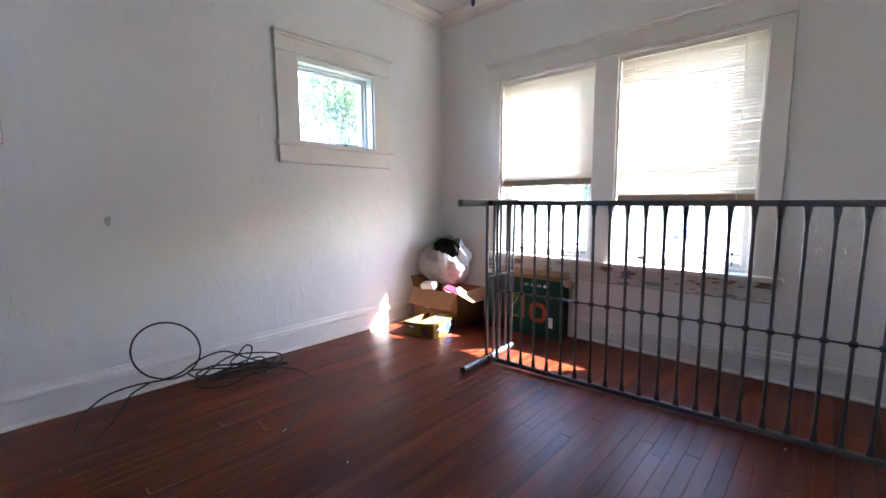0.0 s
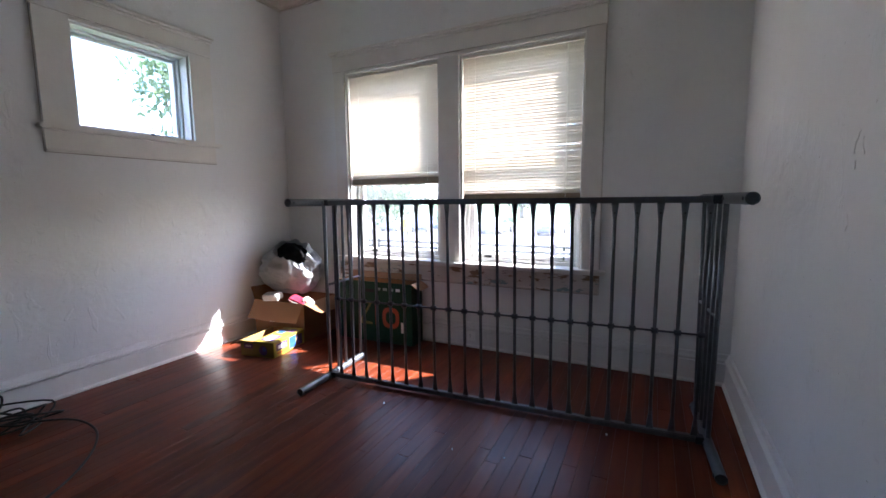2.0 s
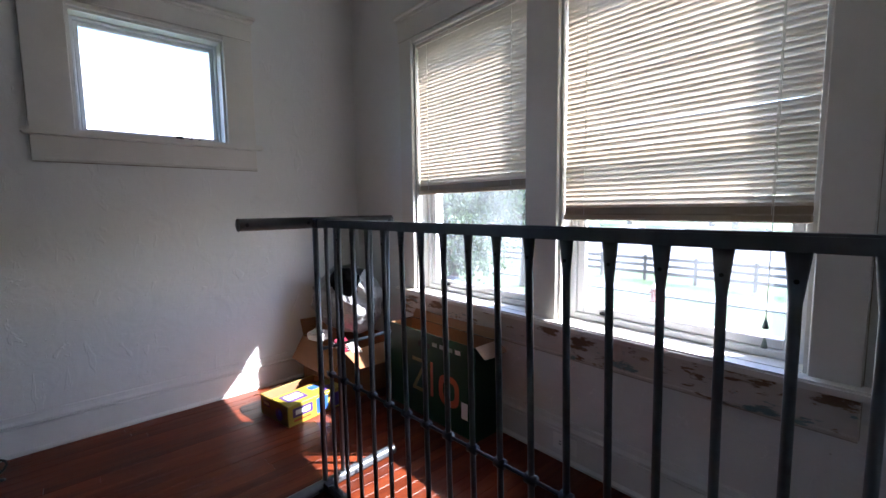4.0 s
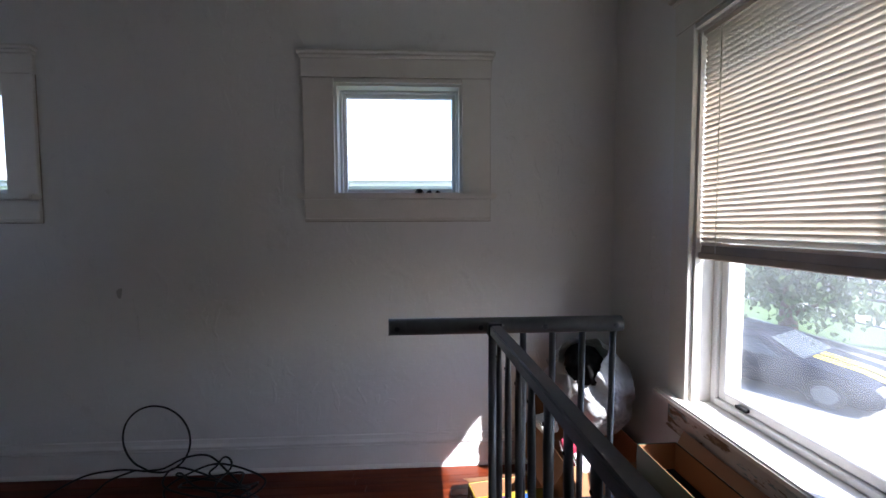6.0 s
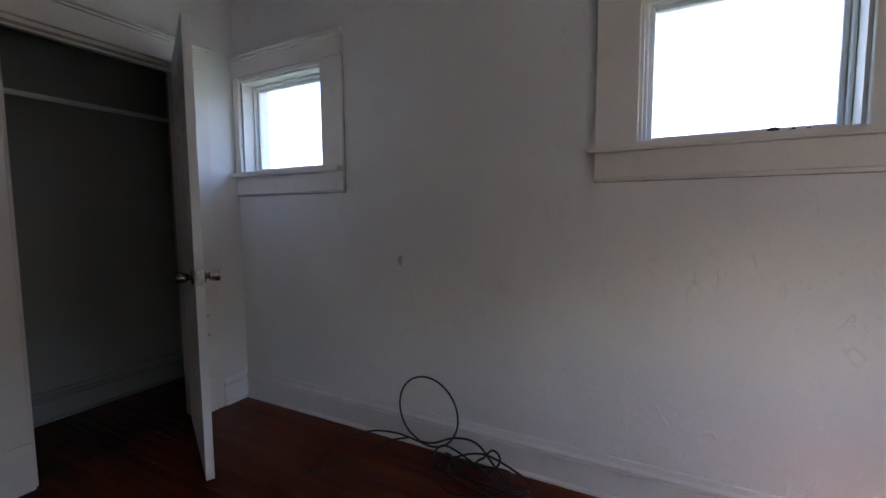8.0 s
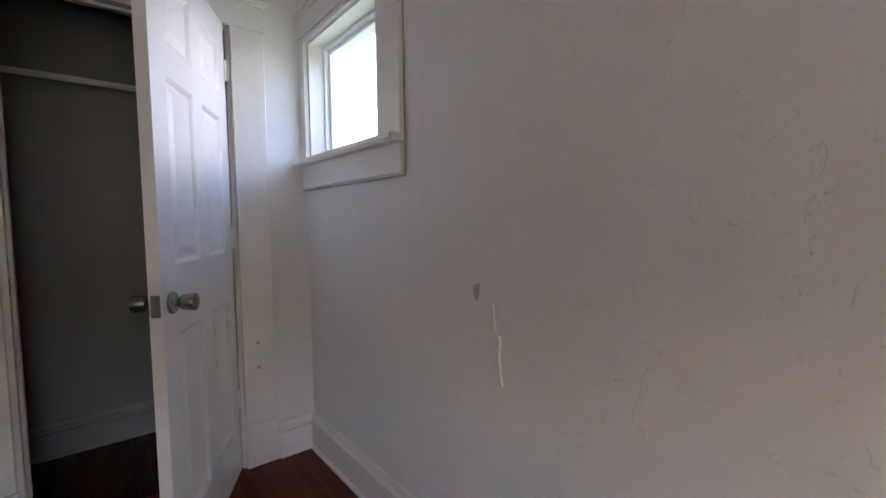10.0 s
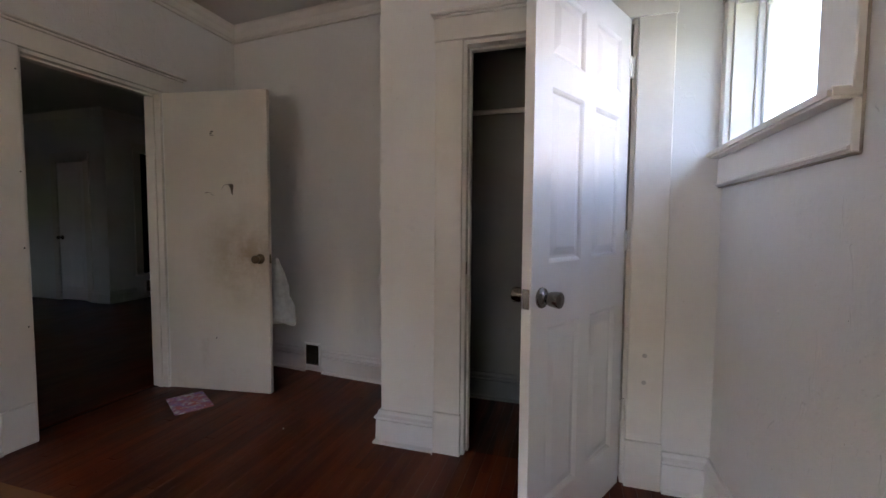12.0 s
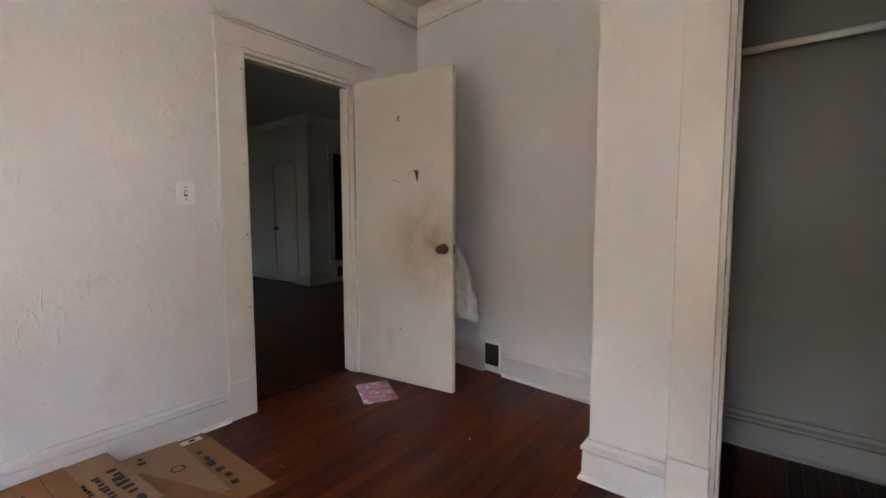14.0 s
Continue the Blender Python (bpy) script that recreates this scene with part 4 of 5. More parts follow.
brown = open_box("cardboard_box", Matrix.Translation((0.06, -0.47, 0.001)) @ pose(0, 0, 0, 0, 0, 3), 0.50, 0.40, 0.285, M_CARD, M_CARD, "brown cardboard box full of rubbish on the floor", "box",
                 {"f": (-58, 0.15), "r": (-18, 0.16), "l": (70, 0.1)})
part("tape_label", box(0.15, 0.20, -0.0015, -0.0005, 0.12, 0.17), M_PAPER, brown, "small pale paper label")

JW, JD, JH = 0.27, 0.335, 0.105
yellow = open_box("juice_box", Matrix.Translation((0.356, -0.838, 0.001)) @ pose(0, 0, 0, 0, 0, 9.5), JW, JD, JH, M_YELLOW, M_CARD, "yellow and purple printed juice carton, torn open along one side", "box",
                  {"l": (-24, 0.115)})
part("lid", box(0.115, JW, 0.0, JD, JH + 0.001, JH + 0.004, 0.001), M_YELLOW, yellow, "yellow printed top")
part("lining", box(0.0045, 0.114, 0.0045, JD - 0.0045, 0.005, 0.012), M_CARD, yellow, "plain brown inside of the carton")
for x0, x1, y0, y1 in ((0.0045, 0.114, 0.0045, 0.0060), (0.0045, 0.114, JD - 0.0060, JD - 0.0045), (0.0045, 0.0060, 0.0062, JD - 0.0062)):
    part("lining", box(x0, x1, y0, y1, 0.013, JH - 0.001), M_CARD, yellow, "plain brown inside of the carton")
part("torn_edge", box(0.109, 0.1145, 0.004, JD - 0.004, JH - 0.028, JH + 0.003, 0.001), M_CARD, yellow, "torn brown edge of the top")
part("front_print", box(0.003, JW - 0.003, -0.0022, -0.0006, 0.004, JH - 0.002), M_OLIVE, yellow, "brownish printed end")
part("print_patch", box(0.03, 0.10, -0.0036, -0.0024, 0.055, 0.088), M_PURPLE, yellow, "dark purple badge")
part("print_patch", box(0.042, 0.088, -0.0046, -0.0038, 0.065, 0.078), M_PAPER, yellow, "white lettering bar")
part("print_patch", lathe([(0.034, 0), (0.032, 0.001)], 20), M_PURPLE, yellow, "purple printed figure", m=Matrix.Translation((0.185, -0.0024, 0.048)) @ pose(0, 0, 0, 90))
part("print_patch", lathe([(0.016, 0), (0.014, 0.001)], 16), M_BLUEPRINT, yellow, "blue printed figure", m=Matrix.Translation((0.195, -0.0036, 0.058)) @ pose(0, 0, 0, 90))
for y0, z0, w, h, mm, lab in ((0.025, 0.04, 0.115, 0.048, M_PURPLE, "dark purple badge"), (0.04, 0.052, 0.085, 0.024, M_PAPER, "white lettering bar"), (0.165, 0.012, 0.07, 0.08, M_BLUEPRINT, "blue printed figure"),
                              (0.25, 0.010, 0.06, 0.075, M_PURPLE, "purple printed figure"), (0.03, 0.018, 0.10, 0.010, M_ORANGE, "red printed line")):
    off = 0.0012 if mm is not M_PAPER else 0.0024
    part("print_patch", box(JW + 0.0006, JW + off, y0, y0 + w, z0, z0 + h), mm, yellow, lab)
for x0, y0, w, d, mm, lab, up in ((0.135, 0.025, 0.10, 0.115, M_PURPLE, "dark purple badge", 0.0), (0.155, 0.04, 0.055, 0.085, M_PAPER, "white lettering bar", 0.0012), (0.14, 0.19, 0.05, 0.05, M_BLUEPRINT, "blue printed figure", 0.0),
                                  (0.20, 0.235, 0.05, 0.06, M_PURPLE, "purple printed figure", 0.0)):
    part("print_patch", box(x0, x0 + w, y0, y0 + d, JH + 0.0045 + up, JH + 0.0055 + up), mm, yellow, lab)

green = open_box("television_carton", Matrix.Translation((0.700, -0.222, 0.001)) @ pose(0, 0, 0, 0, 0, 1.5), 0.655, 0.16, 0.455, M_GREENBOX, M_CARD2, "large dark green printed television carton leaning by the wall", "box",
                 {"r": (-35, 0.07), "b": (62, 0.05)})
lining = bmesh.new()
for x0, x1, y0, y1 in ((0.006, 0.649, 0.0055, 0.0075), (0.006, 0.649, 0.1525, 0.1545), (0.0045, 0.0065, 0.008, 0.152), (0.6485, 0.6505, 0.008, 0.152)):
    box(x0, x1, y0, y1, 0.01, 0.453, 0.0, lining)
part("lining", lining, M_CARD, green, "plain brown inside of the carton")
# added black block: the carton's dark interior put in as colour
part("dark_fill", box(0.01, 0.645, 0.01, 0.15, 0.30, 0.36, 0.01), M_CLOTH, green, "black block that stands in for the shade inside")
ring = bmesh.new()


def squarish(r, a):
    c, d = math.cos(a), math.sin(a)
    k = (abs(c) ** 3 + abs(d) ** 3) ** (-1 / 3)
    return (0.478 + r * 0.92 * k * c, -0.0015, 0.195 + r * k * d)


for k in range(28):
    a0, a1 = 2 * math.pi * k / 28, 2 * math.pi * (k + 1) / 28
    ring.faces.new([ring.verts.new(squarish(r, a)) for r, a in ((0.046, a0), (0.078, a0), (0.078, a1), (0.046, a1))])
part("printed_ring", ring, M_ORANGE, green, "orange-red printed ring")
part("printed_bar", box(0.345, 0.362, -0.0022, -0.0006, 0.13, 0.31), M_ORANGE, green, "orange-red printed bar")
zig = bmesh.new()
for x0, x1, z0, z1 in ((0.20, 0.315, 0.288, 0.306), (0.20, 0.315, 0.13, 0.148)):
    box(x0, x1, -0.0022, -0.0006, z0, z1, bm=zig)
join(zig, box(-0.095, 0.095, -0.0022, -0.0006, -0.009, 0.009), Matrix.Translation((0.258, 0, 0.218)) @ pose(0, 0, 0, 0, -58, 0))
part("printed_bar", zig, M_OLIVE, green, "yellow-orange printed stroke")
part("printed_bar", box(0.13, 0.147, -0.0022, -0.0006, 0.13, 0.31), M_ORANGE, green, "orange-red printed bar")
for k in range(4):
    part("printed_mark", box(0.36 + k * 0.055, 0.395 + k * 0.055, -0.0018, -0.0006, 0.395, 0.415), M_PAPER if k == 3 else M_GREENPAINT, green, "small pale printed mark")
part("label", box(0.565, 0.605, -0.0018, -0.0006, 0.09, 0.17), M_PAPER, green, "white paper label")
part("hand_hole", box(0.25, 0.34, -0.0018, -0.0006, 0.375, 0.40, 0.0005), M_HOLE, green, "dark hand hole")

bag = bmesh.new()
bmesh.ops.create_icosphere(bag, subdivisions=6, radius=1.0)
MOUTH = Vector((0.30, -0.52, 0.80)).normalized()
side_a = MOUTH.cross(Vector((0, 0, 1))).normalized()
side_b = MOUTH.cross(side_a)
kill = []
for v in list(bag.verts):
    c = v.co.copy()
    near = c.dot(MOUTH)
    ang = math.atan2(c.dot(side_a), c.dot(side_b))
    if near > 0.80 + 0.05 * noise.noise(c * 4) + 0.03 * math.sin(3 * ang):
        kill.append(v)
    crease = noise.ridged_multi_fractal(Vector((c.x * 1.5, c.y * 1.5, c.z * 2.8)), 0.8, 2.1, 4, 1.0, 2.0)
    pleat = math.sin(ang * 8 + 3 * noise.noise(c * 1.5)) * max(0.0, near + 0.1)
    drape = math.sin(c.z * 9 + 5 * noise.noise(c * 1.3)) * max(0.0, 0.75 - abs(c.z))
    fold = 0.89 + 0.055 * pleat + 0.05 * drape + 0.11 * noise.noise(c * 1.9) + 0.085 * crease
    lip = 0.05 * max(0.0, near - 0.7) / 0.3
    wide = 1.0 + 0.10 * max(0.0, -c.z) - 0.12 * max(0.0, c.z) ** 2
    v.co = Vector((c.x * 0.240 * fold * wide, c.y * 0.165 * fold * wide, c.z * 0.228 * (0.80 + 0.15 * fold) + 0.022 * noise.noise(c * 3.0))) + MOUTH * lip
    v.co.y += 0.10 * min(0.0, c.x)
    v.co.x, v.co.y = max(v.co.x, -0.240), min(v.co.y, 0.155)
bmesh.ops.delete(bag, geom=kill, context="VERTS")
solid("plastic_bag", bag, M_BAG, "bulging crumpled white plastic bag on the brown box", "bag", Matrix.Translation((0.246, -0.205, 0.515)), smooth=True)
lump = bmesh.new()
bmesh.ops.create_icosphere(lump, subdivisions=4, radius=1.0)
for v in lump.verts:
    v.co = Vector((v.co.x * 0.14, v.co.y * 0.085, v.co.z * 0.09)) * (1 + 0.25 * noise.noise(v.co * 2.7))
solid("black_clothing", lump, M_CLOTH, "crumpled black cloth showing in the bag's mouth", "clothing", Matrix.Translation((0.282, -0.265, 0.628)), smooth=True)
solid("white_carton", box(-0.075, 0.075, -0.04, 0.04, -0.026, 0.026, 0.008, seg=2), M_PAPER, "small white carton lying on the rubbish in the box", "carton", Matrix.Translation((0.235, -0.44, 0.320)) @ pose(0, 0, 0, 14, -6, 4))
snack = thing("snack_packet", "pink and red printed snack packet lying on the box", "packet", Matrix.Translation((0.455, -0.385, 0.292)) @ pose(0, 0, 0, 28, 9, -8))
packet = box(-0.088, 0.088, -0.035, 0.035, -0.022, 0.022, 0.010, seg=2)
rough_up(packet, 0.004, 25, 5)
part("pack", packet, M_PINK, snack)
for x0, x1 in ((-0.05, -0.022), (-0.016, 0.008), (0.014, 0.03), (0.036, 0.06)):
    part("printed_mark", box(x0, x1, -0.0395, -0.0355, -0.008, 0.009, 0.001), M_PAPER, snack, "pale illegible print")
part("edge_strip", box(-0.08, 0.08, -0.0392, -0.0355, 0.011, 0.018, 0.001), M_PAPER, snack, "pale printed strip")
packw = box(-0.05, 0.05, -0.03, 0.03, -0.02, 0.02, 0.008, seg=2)
rough_up(packw, 0.006, 30, 3)
solid("paper_wrapper", packw, M_PAPER, "crumpled white paper wrapper hanging from the box", "wrapper", Matrix.Translation((0.545, -0.37, 0.285)) @ pose(0, 0, 0, 20, 30, 10))

# ---- the black cable by the wall ----
loop = []
for k in range(15):
    a = radians(250 - 360 * k / 14)
    loop.append((0.075 - 0.03 * math.sin(a), -2.405 + 0.168 * math.cos(a + 0.15), 0.222 + 0.160 * math.sin(a)))
trail = [(0.48, -2.82, 0.005), (0.33, -2.85, 0.012), (0.22, -2.80, 0.05), (0.15, -2.70, 0.085), (0.11, -2.58, 0.085), (0.10, -2.5, 0.075)]
cable = trail + loop + [(0.10, -2.36, 0.08), (0.11, -2.24, 0.14), (0.13, -2.12, 0.155), (0.17, -2.02, 0.10), (0.22, -1.93, 0.05), (0.27, -1.88, 0.012), (0.33, -1.98, 0.006)]
rc = random.Random(5)
for k in range(26):
    a = k * 1.05
    r = 0.13 + 0.045 * math.sin(k * 1.7)
    cable.append((0.21 + r * 0.75 * math.sin(a) + rc.uniform(-0.02, 0.02), -2.08 + 1.7 * r * math.cos(a * 0.97) + rc.uniform(-0.02, 0.02), 0.055 + 0.045 * math.sin(k * 1.3) + 0.02 * math.sin(k * 0.7)))
cable += [(0.17, -2.10, 0.08), (0.18, -2.06, 0.13), (0.19, -2.02, 0.178), (0.195, -1.985, 0.165), (0.195, -1.99, 0.12), (0.24, -2.04, 0.07), (0.32, -1.98, 0.05), (0.34, -1.93, 0.05), (0.44, -1.82, 0.03), (0.58, -1.80, 0.006), (0.75, -1.88, 0.005), (0.9, -2.02, 0.005), (1.0, -2.18, 0.006)]
cb = thing("coaxial_cable", "loose tangled black cable coiled on the floor by the wall", "cable")
part("cord", tube(smooth_line(cable, 5), 0.005, 7), M_RUBBER, cb, smooth=True)
part("plug", lathe([(0.004, 0), (0.006, 0.002), (0.006, 0.014), (0.004, 0.016), (0.003, 0.026)], 10), M_NICKEL, cb, "small metal connector", m=Matrix.Translation((1.0, -2.18, 0.006)) @ pose(0, 0, 0, 88, 0, 28))
tail2 = smooth_line([(0.10, -2.50, 0.075), (0.14, -2.60, 0.05), (0.20, -2.65, 0.010), (0.32, -2.72, 0.005), (0.48, -2.82, 0.005)], 5)
part("cord", tube(tail2, 0.005, 7), M_RUBBER, cb, smooth=True)

# ---- small things on walls and sills ----
sp = bmesh.new()
pts = [(-2.585, 0.995), (-2.612, 0.99), (-2.625, 0.975), (-2.622, 0.95), (-2.615, 0.935), (-2.602, 0.925), (-2.592, 0.94), (-2.588, 0.965)]
sp.faces.new([sp.verts.new((0.0015, -2.604 + (y + 2.604) * 0.75, 0.965 + (z - 0.965) * 0.8)) for y, z in pts])
solid("bare_patch", sp, M_SPACKLE, "bare grey patch where wall paint has flaked off", "wall damage", kind="structure")


def paint_drip(m, length, width, seed):
    d = tube(smooth_line([(0, 0.004 * math.sin(seed + k), -length * k / 5) for k in range(6)], 4), width, 6)
    rough_up(d, width * 0.7, 60, seed)
    for v in d.verts:
        v.co.x *= 0.45
    return solid("paint_ridge", d, M_WALL, "raised ridge of dried white paint on the wall", "wall damage", m, group="paint ridges on the plaster", kind="structure", smooth=True)


rp = random.Random(21)
paint_drip(Matrix.Translation((0.0005, -2.545, 0.93)) @ pose(0, 0, 0, 14), 0.075, 0.004, 1)
paint_drip(Matrix.Translation((0.0005, -2.52, 0.85)) @ pose(0, 0, 0, 4), 0.14, 0.005, 2)
for k in range(22):
    paint_drip(Matrix.Translation((0.0005, rp.uniform(-3.3, -1.0), rp.uniform(0.35, 1.9))) @ pose(0, 0, 0, rp.uniform(-70, 70)), rp.uniform(0.012, 0.03), rp.uniform(0.0012, 0.0022), k + 3.0)
for k in range(26):
    cy, cz = rp.uniform(-3.05, -1.3), rp.uniform(0.25, 1.15)
    for q in range(rp.choice((1, 2, 3, 4))):
        turn = rp.gauss(0, 22) if rp.random() < 0.8 else rp.uniform(60, 95)
        paint_drip(Matrix.Translation((RX - 0.0005, cy + rp.gauss(0, 0.05), cz + rp.gauss(0, 0.06))) @ pose(0, 0, 0, turn), rp.uniform(0.012, 0.05), rp.uniform(0.0015, 0.0030), k * 5 + q + 30.0)

sw = thing("light_switch", "ivory light switch plate with one toggle on the wall", "switch", Matrix.Translation((RX, -2.963, 1.247)) @ pose(0, 0, 0, 0, 0, -90))
part("plate", box(-0.041, 0.041, -0.008, 0, -0.058, 0.058, 0.002, seg=2), M_PLATE, sw)
part("toggle", box(-0.005, 0.005, -0.018, -0.008, -0.006, 0.012, 0.002), M_PLATE, sw)
part("toggle_slot", box(-0.0075, 0.0075, -0.0088, -0.008, -0.015, 0.015), M_GRIME, sw, "darker slot")
for z in (-0.03, 0.03):
    part("screw", lathe([(0.004, 0), (0.004, 0.001), (0.001, 0.0015)], 8), M_BRASS, sw, m=Matrix.Translation((0, -0.008, z)) @ pose(0, 0, 0, 90))


def outlet(m, label):
    o = thing("wall_outlet", label, "outlet", m, group="wall outlets")
    part("plate", box(-0.035, 0.035, -0.005, 0, -0.057, 0.057, 0.003), M_PLATE, o)
    for z in (-0.02, 0.02):
        s = part("socket", box(-0.017, 0.017, -0.0075, -0.005, z - 0.014, z + 0.014, 0.003), M_PLATE, o)
        slots = box(-0.008, -0.005, -0.0079, -0.0075, z - 0.005, z + 0.006)
        box(0.005, 0.008, -0.0079, -0.0075, z - 0.005, z + 0.006, bm=slots)
        part("slots", slots, M_HOLE, s)
    return o


outlet(Matrix.Translation((1.715, -0.030, 0.085)) @ pose(0, 0, 0, 0, 90, 0), "painted-over outlet set sideways in the baseboard")
outlet(Matrix.Translation((RX, -1.76, 0.36)) @ pose(0, 0, 0, 0, 0, -90), "white outlet plate low on the rough wall")

for dy, s in ((-1.055, 0.02), (-1.0, 0.014), (-0.955, 0.013)):
    lf = bmesh.new()
    bmesh.ops.create_icosphere(lf, subdivisions=3, radius=1.0)
    for v in lf.verts:
        v.co = Vector((v.co.x * 0.6, v.co.y, v.co.z * 0.8)) * s * (1 + 0.7 * noise.noise(v.co * 2.4 + Vector((dy * 40, 0, 0))))
    tube([(0, -0.2 * s, 0.3 * s), (0, 0.5 * s, 1.6 * s)], 0.0008, 5, lf)
    solid("dried_leaf", lf, M_LEAFDRY, "small blackened dried leaf lying on the window sill", "leaf", Matrix.Translation((-0.065, dy, W1[2] + 0.016 + 0.8 * s)), group="dried leaves on the sill", smooth=True)

rod = thing("closet_rod", "pale wooden clothes rod across the closet", "rod")
part("pole", tube([(0.001, -4.42, 1.853), (CX - 0.111, -4.42, 1.853)], 0.015, 14), M_PLATE, rod, smooth=True)
for x in (0.001, CX - 0.123):
    part("socket", tube([(x, -4.42, 1.853), (x + 0.012, -4.42, 1.853)], 0.026, 14), M_PLATE, rod)

det = thing("ceiling_fixture", "small white fixture with a short chain on the ceiling", "fixture", Matrix.Translation((3.15, -3.85, TOP)))
part("plate", lathe([(0.05, -0.001), (0.05, -0.012), (0.03, -0.02), (0.01, -0.022)], 20), M_PLATE, det, smooth=True)
part("socket", box(-0.018, 0.018, -0.04, 0.04, -0.045, -0.02, 0.004), M_PLATE, det)

hook = thing("pull_cord", "dark blue cord with a plastic pull hanging from the ceiling", "cord", Matrix.Translation((0.86, -0.62, TOP)))
part("cord", tube([(0, 0, -0.001), (0.003, 0.002, -0.15), (0, 0, -0.27)], 0.003, 6), M_BLUECORD, hook)
part("pull", lathe([(0.004, -0.26), (0.011, -0.275), (0.014, -0.31), (0.013, -0.335), (0.005, -0.345)], 12), M_BLUECORD, hook, "blue plastic pull", True)

# ---- cardboard, pouch and bag near the doorway ----
def sheet(w, d, m, material, label, marks, fold, thick=0.005):
    """A flattened carton: two corrugated layers with a fold line, flaps and printed marks."""
    s = thing("flat_carton", label, "cardboard", m, group="flattened cartons by the wall")
    b = bmesh.new()
    n = 8
    for lay in (0, 1):
        vs = []
        for i in range(n + 1):
            col = []
            for j in range(n + 1):
                x, y = w * i / n, d * j / n
                z = 0.003 + lay * thick + 0.003 * noise.noise(Vector((x * 5, y * 5, w * 9))) * (i in (0, n) or j in (0, n)) + 0.0025 * noise.noise(Vector((x * 3, y * 3, d * 7)))
                col.append(b.verts.new((x, y, max(0.001, z))))
            vs.append(col)
        for i in range(n):
            for j in range(n):
                b.faces.new((vs[i][j], vs[i + 1][j], vs[i + 1][j + 1], vs[i][j + 1]))
        if lay == 0:
            low = vs
    edge = [(i, 0) for i in range(n)] + [(n, j) for j in range(n)] + [(i, n) for i in range(n, 0, -1)] + [(0, j) for j in range(n, 0, -1)]
    for (i0, j0), (i1, j1) in zip(edge, edge[1:] + edge[:1]):
        b.faces.new((low[i0][j0], low[i1][j1], vs[i1][j1], vs[i0][j0]))
    part("board", b, material, s)
    up = thick - 0.005
    if fold:
        part("flap_seam", box(w * fold - 0.0015, w * fold + 0.0015, 0.004, d - 0.004, 0.0105 + up, 0.0116 + up), M_GRIME, s, "dark seam between flaps")
    for x, y, ww, dd, kind in marks:
        if kind == "label":
            part("label", box(x, x + ww, y, y + dd, 0.0105, 0.0118), M_PAPER, s, "white shipping label")
            part("label_print", box(x + ww * 0.2, x + ww * 0.7, y + dd * 0.3, y + dd * 0.6, 0.0122, 0.0128), M_INK, s)
        elif kind == "line":
            part("crease", box(x, x + ww, y, y + dd, 0.0105, 0.0113), M_GRIME, s, "dark crease between flaps")
        elif kind == "square":
            for x0, x1, y0, y1 in ((x, x + ww, y, y + 0.005), (x, x + ww, y + dd - 0.005, y + dd), (x, x + 0.005, y + 0.005, y + dd - 0.005), (x + ww - 0.005, x + ww, y + 0.005, y + dd - 0.005)):
                part("printed_line", box(x0, x1, y0, y1, 0.0106, 0.0114), M_INK, s)
        elif kind == "oval":
            part("printed_mark", lathe([(0.03, 0), (0.029, 0.0008)], 20), M_INK, s, "black printed oval", m=Matrix.Translation((x, y, 0.0108)) @ Matrix.Diagonal((ww, dd, 1, 1)))
        elif kind == "ring":
            rg = bmesh.new()
            for k in range(20):
                a0, a1 = 2 * math.pi * k / 20, 2 * math.pi * (k + 1) / 20
                rg.faces.new([rg.verts.new((x + r * math.cos(a), y + r * math.sin(a), 0.0116)) for r, a in ((ww, a0), (ww * 0.75, a0), (ww * 0.75, a1), (ww, a1))])
            part("printed_ring", rg, M_INK, s)
        else:
            k = int(kind)
            rr = random.Random(int(1000 * (x + y + ww)))
            for q in range(k):
                x0 = x + ww * q / k
                yy = y + rr.uniform(-0.1, 0.1) * dd
                part("printed_mark", box(x0, x0 + ww / k * rr.uniform(0.35, 0.7), yy, yy + dd * rr.uniform(0.5, 1.0), 0.0106, 0.0116), M_INK, s, "illegible black print")
    return s


sheet(0.70, 0.40, Matrix.Translation((2.575, -2.985, 0.001)) @ pose(0, 0, 0, 0, 0, 0.5), M_CARD, "flattened brown carton with a white shipping label", [(0.61, 0.03, 0.04, 0.10, "label"), (0.12, 0.085, 0.42, 0.035, "6"), (0.36, 0.13, 0.16, 0.022, "3")], 0)
sheet(0.60, 0.30, Matrix.Translation((2.66, -2.84, 0.013)) @ pose(0, 0, 0, 0, 0.6, -1.5), M_CARD2, "flattened pale carton with black printed rings", [(0.32, 0.085, 0.030, 0, "ring"), (0.18, 0.14, 0.028, 0, "ring"), (0.48, 0.16, 0.09, 0.03, "2")], 0)
sheet(0.50, 0.27, Matrix.Translation((2.475, -2.865, 0.011)) @ pose(0, 0, 0, 0, -1.2, 17), M_CARD2, "flattened pale carton pinned under the others", [], 0)
sheet(0.56, 0.27, Matrix.Translation((2.515, -2.84, 0.026)) @ pose(0, 0, 0, 1.0, -1.0, 21), M_CARD, "flattened reddish carton with a black oval", [(0.20, 0.09, 1.3, 0.55, "oval")], 0)
sheet(0.50, 0.50, Matrix.Translation((2.76, -2.60, 0.011)) @ pose(0, 0, 0, 0, 0, 3), M_CARD, "thick bundle of flattened cartons under the rest", [], 0, 0.030)
sheet(0.50, 0.34, Matrix.Translation((2.455, -2.655, 0.044)) @ pose(0, 0, 0, 0, -0.8, 9), M_CARD2, "flattened tan carton with a dark seam", [], 0.24)
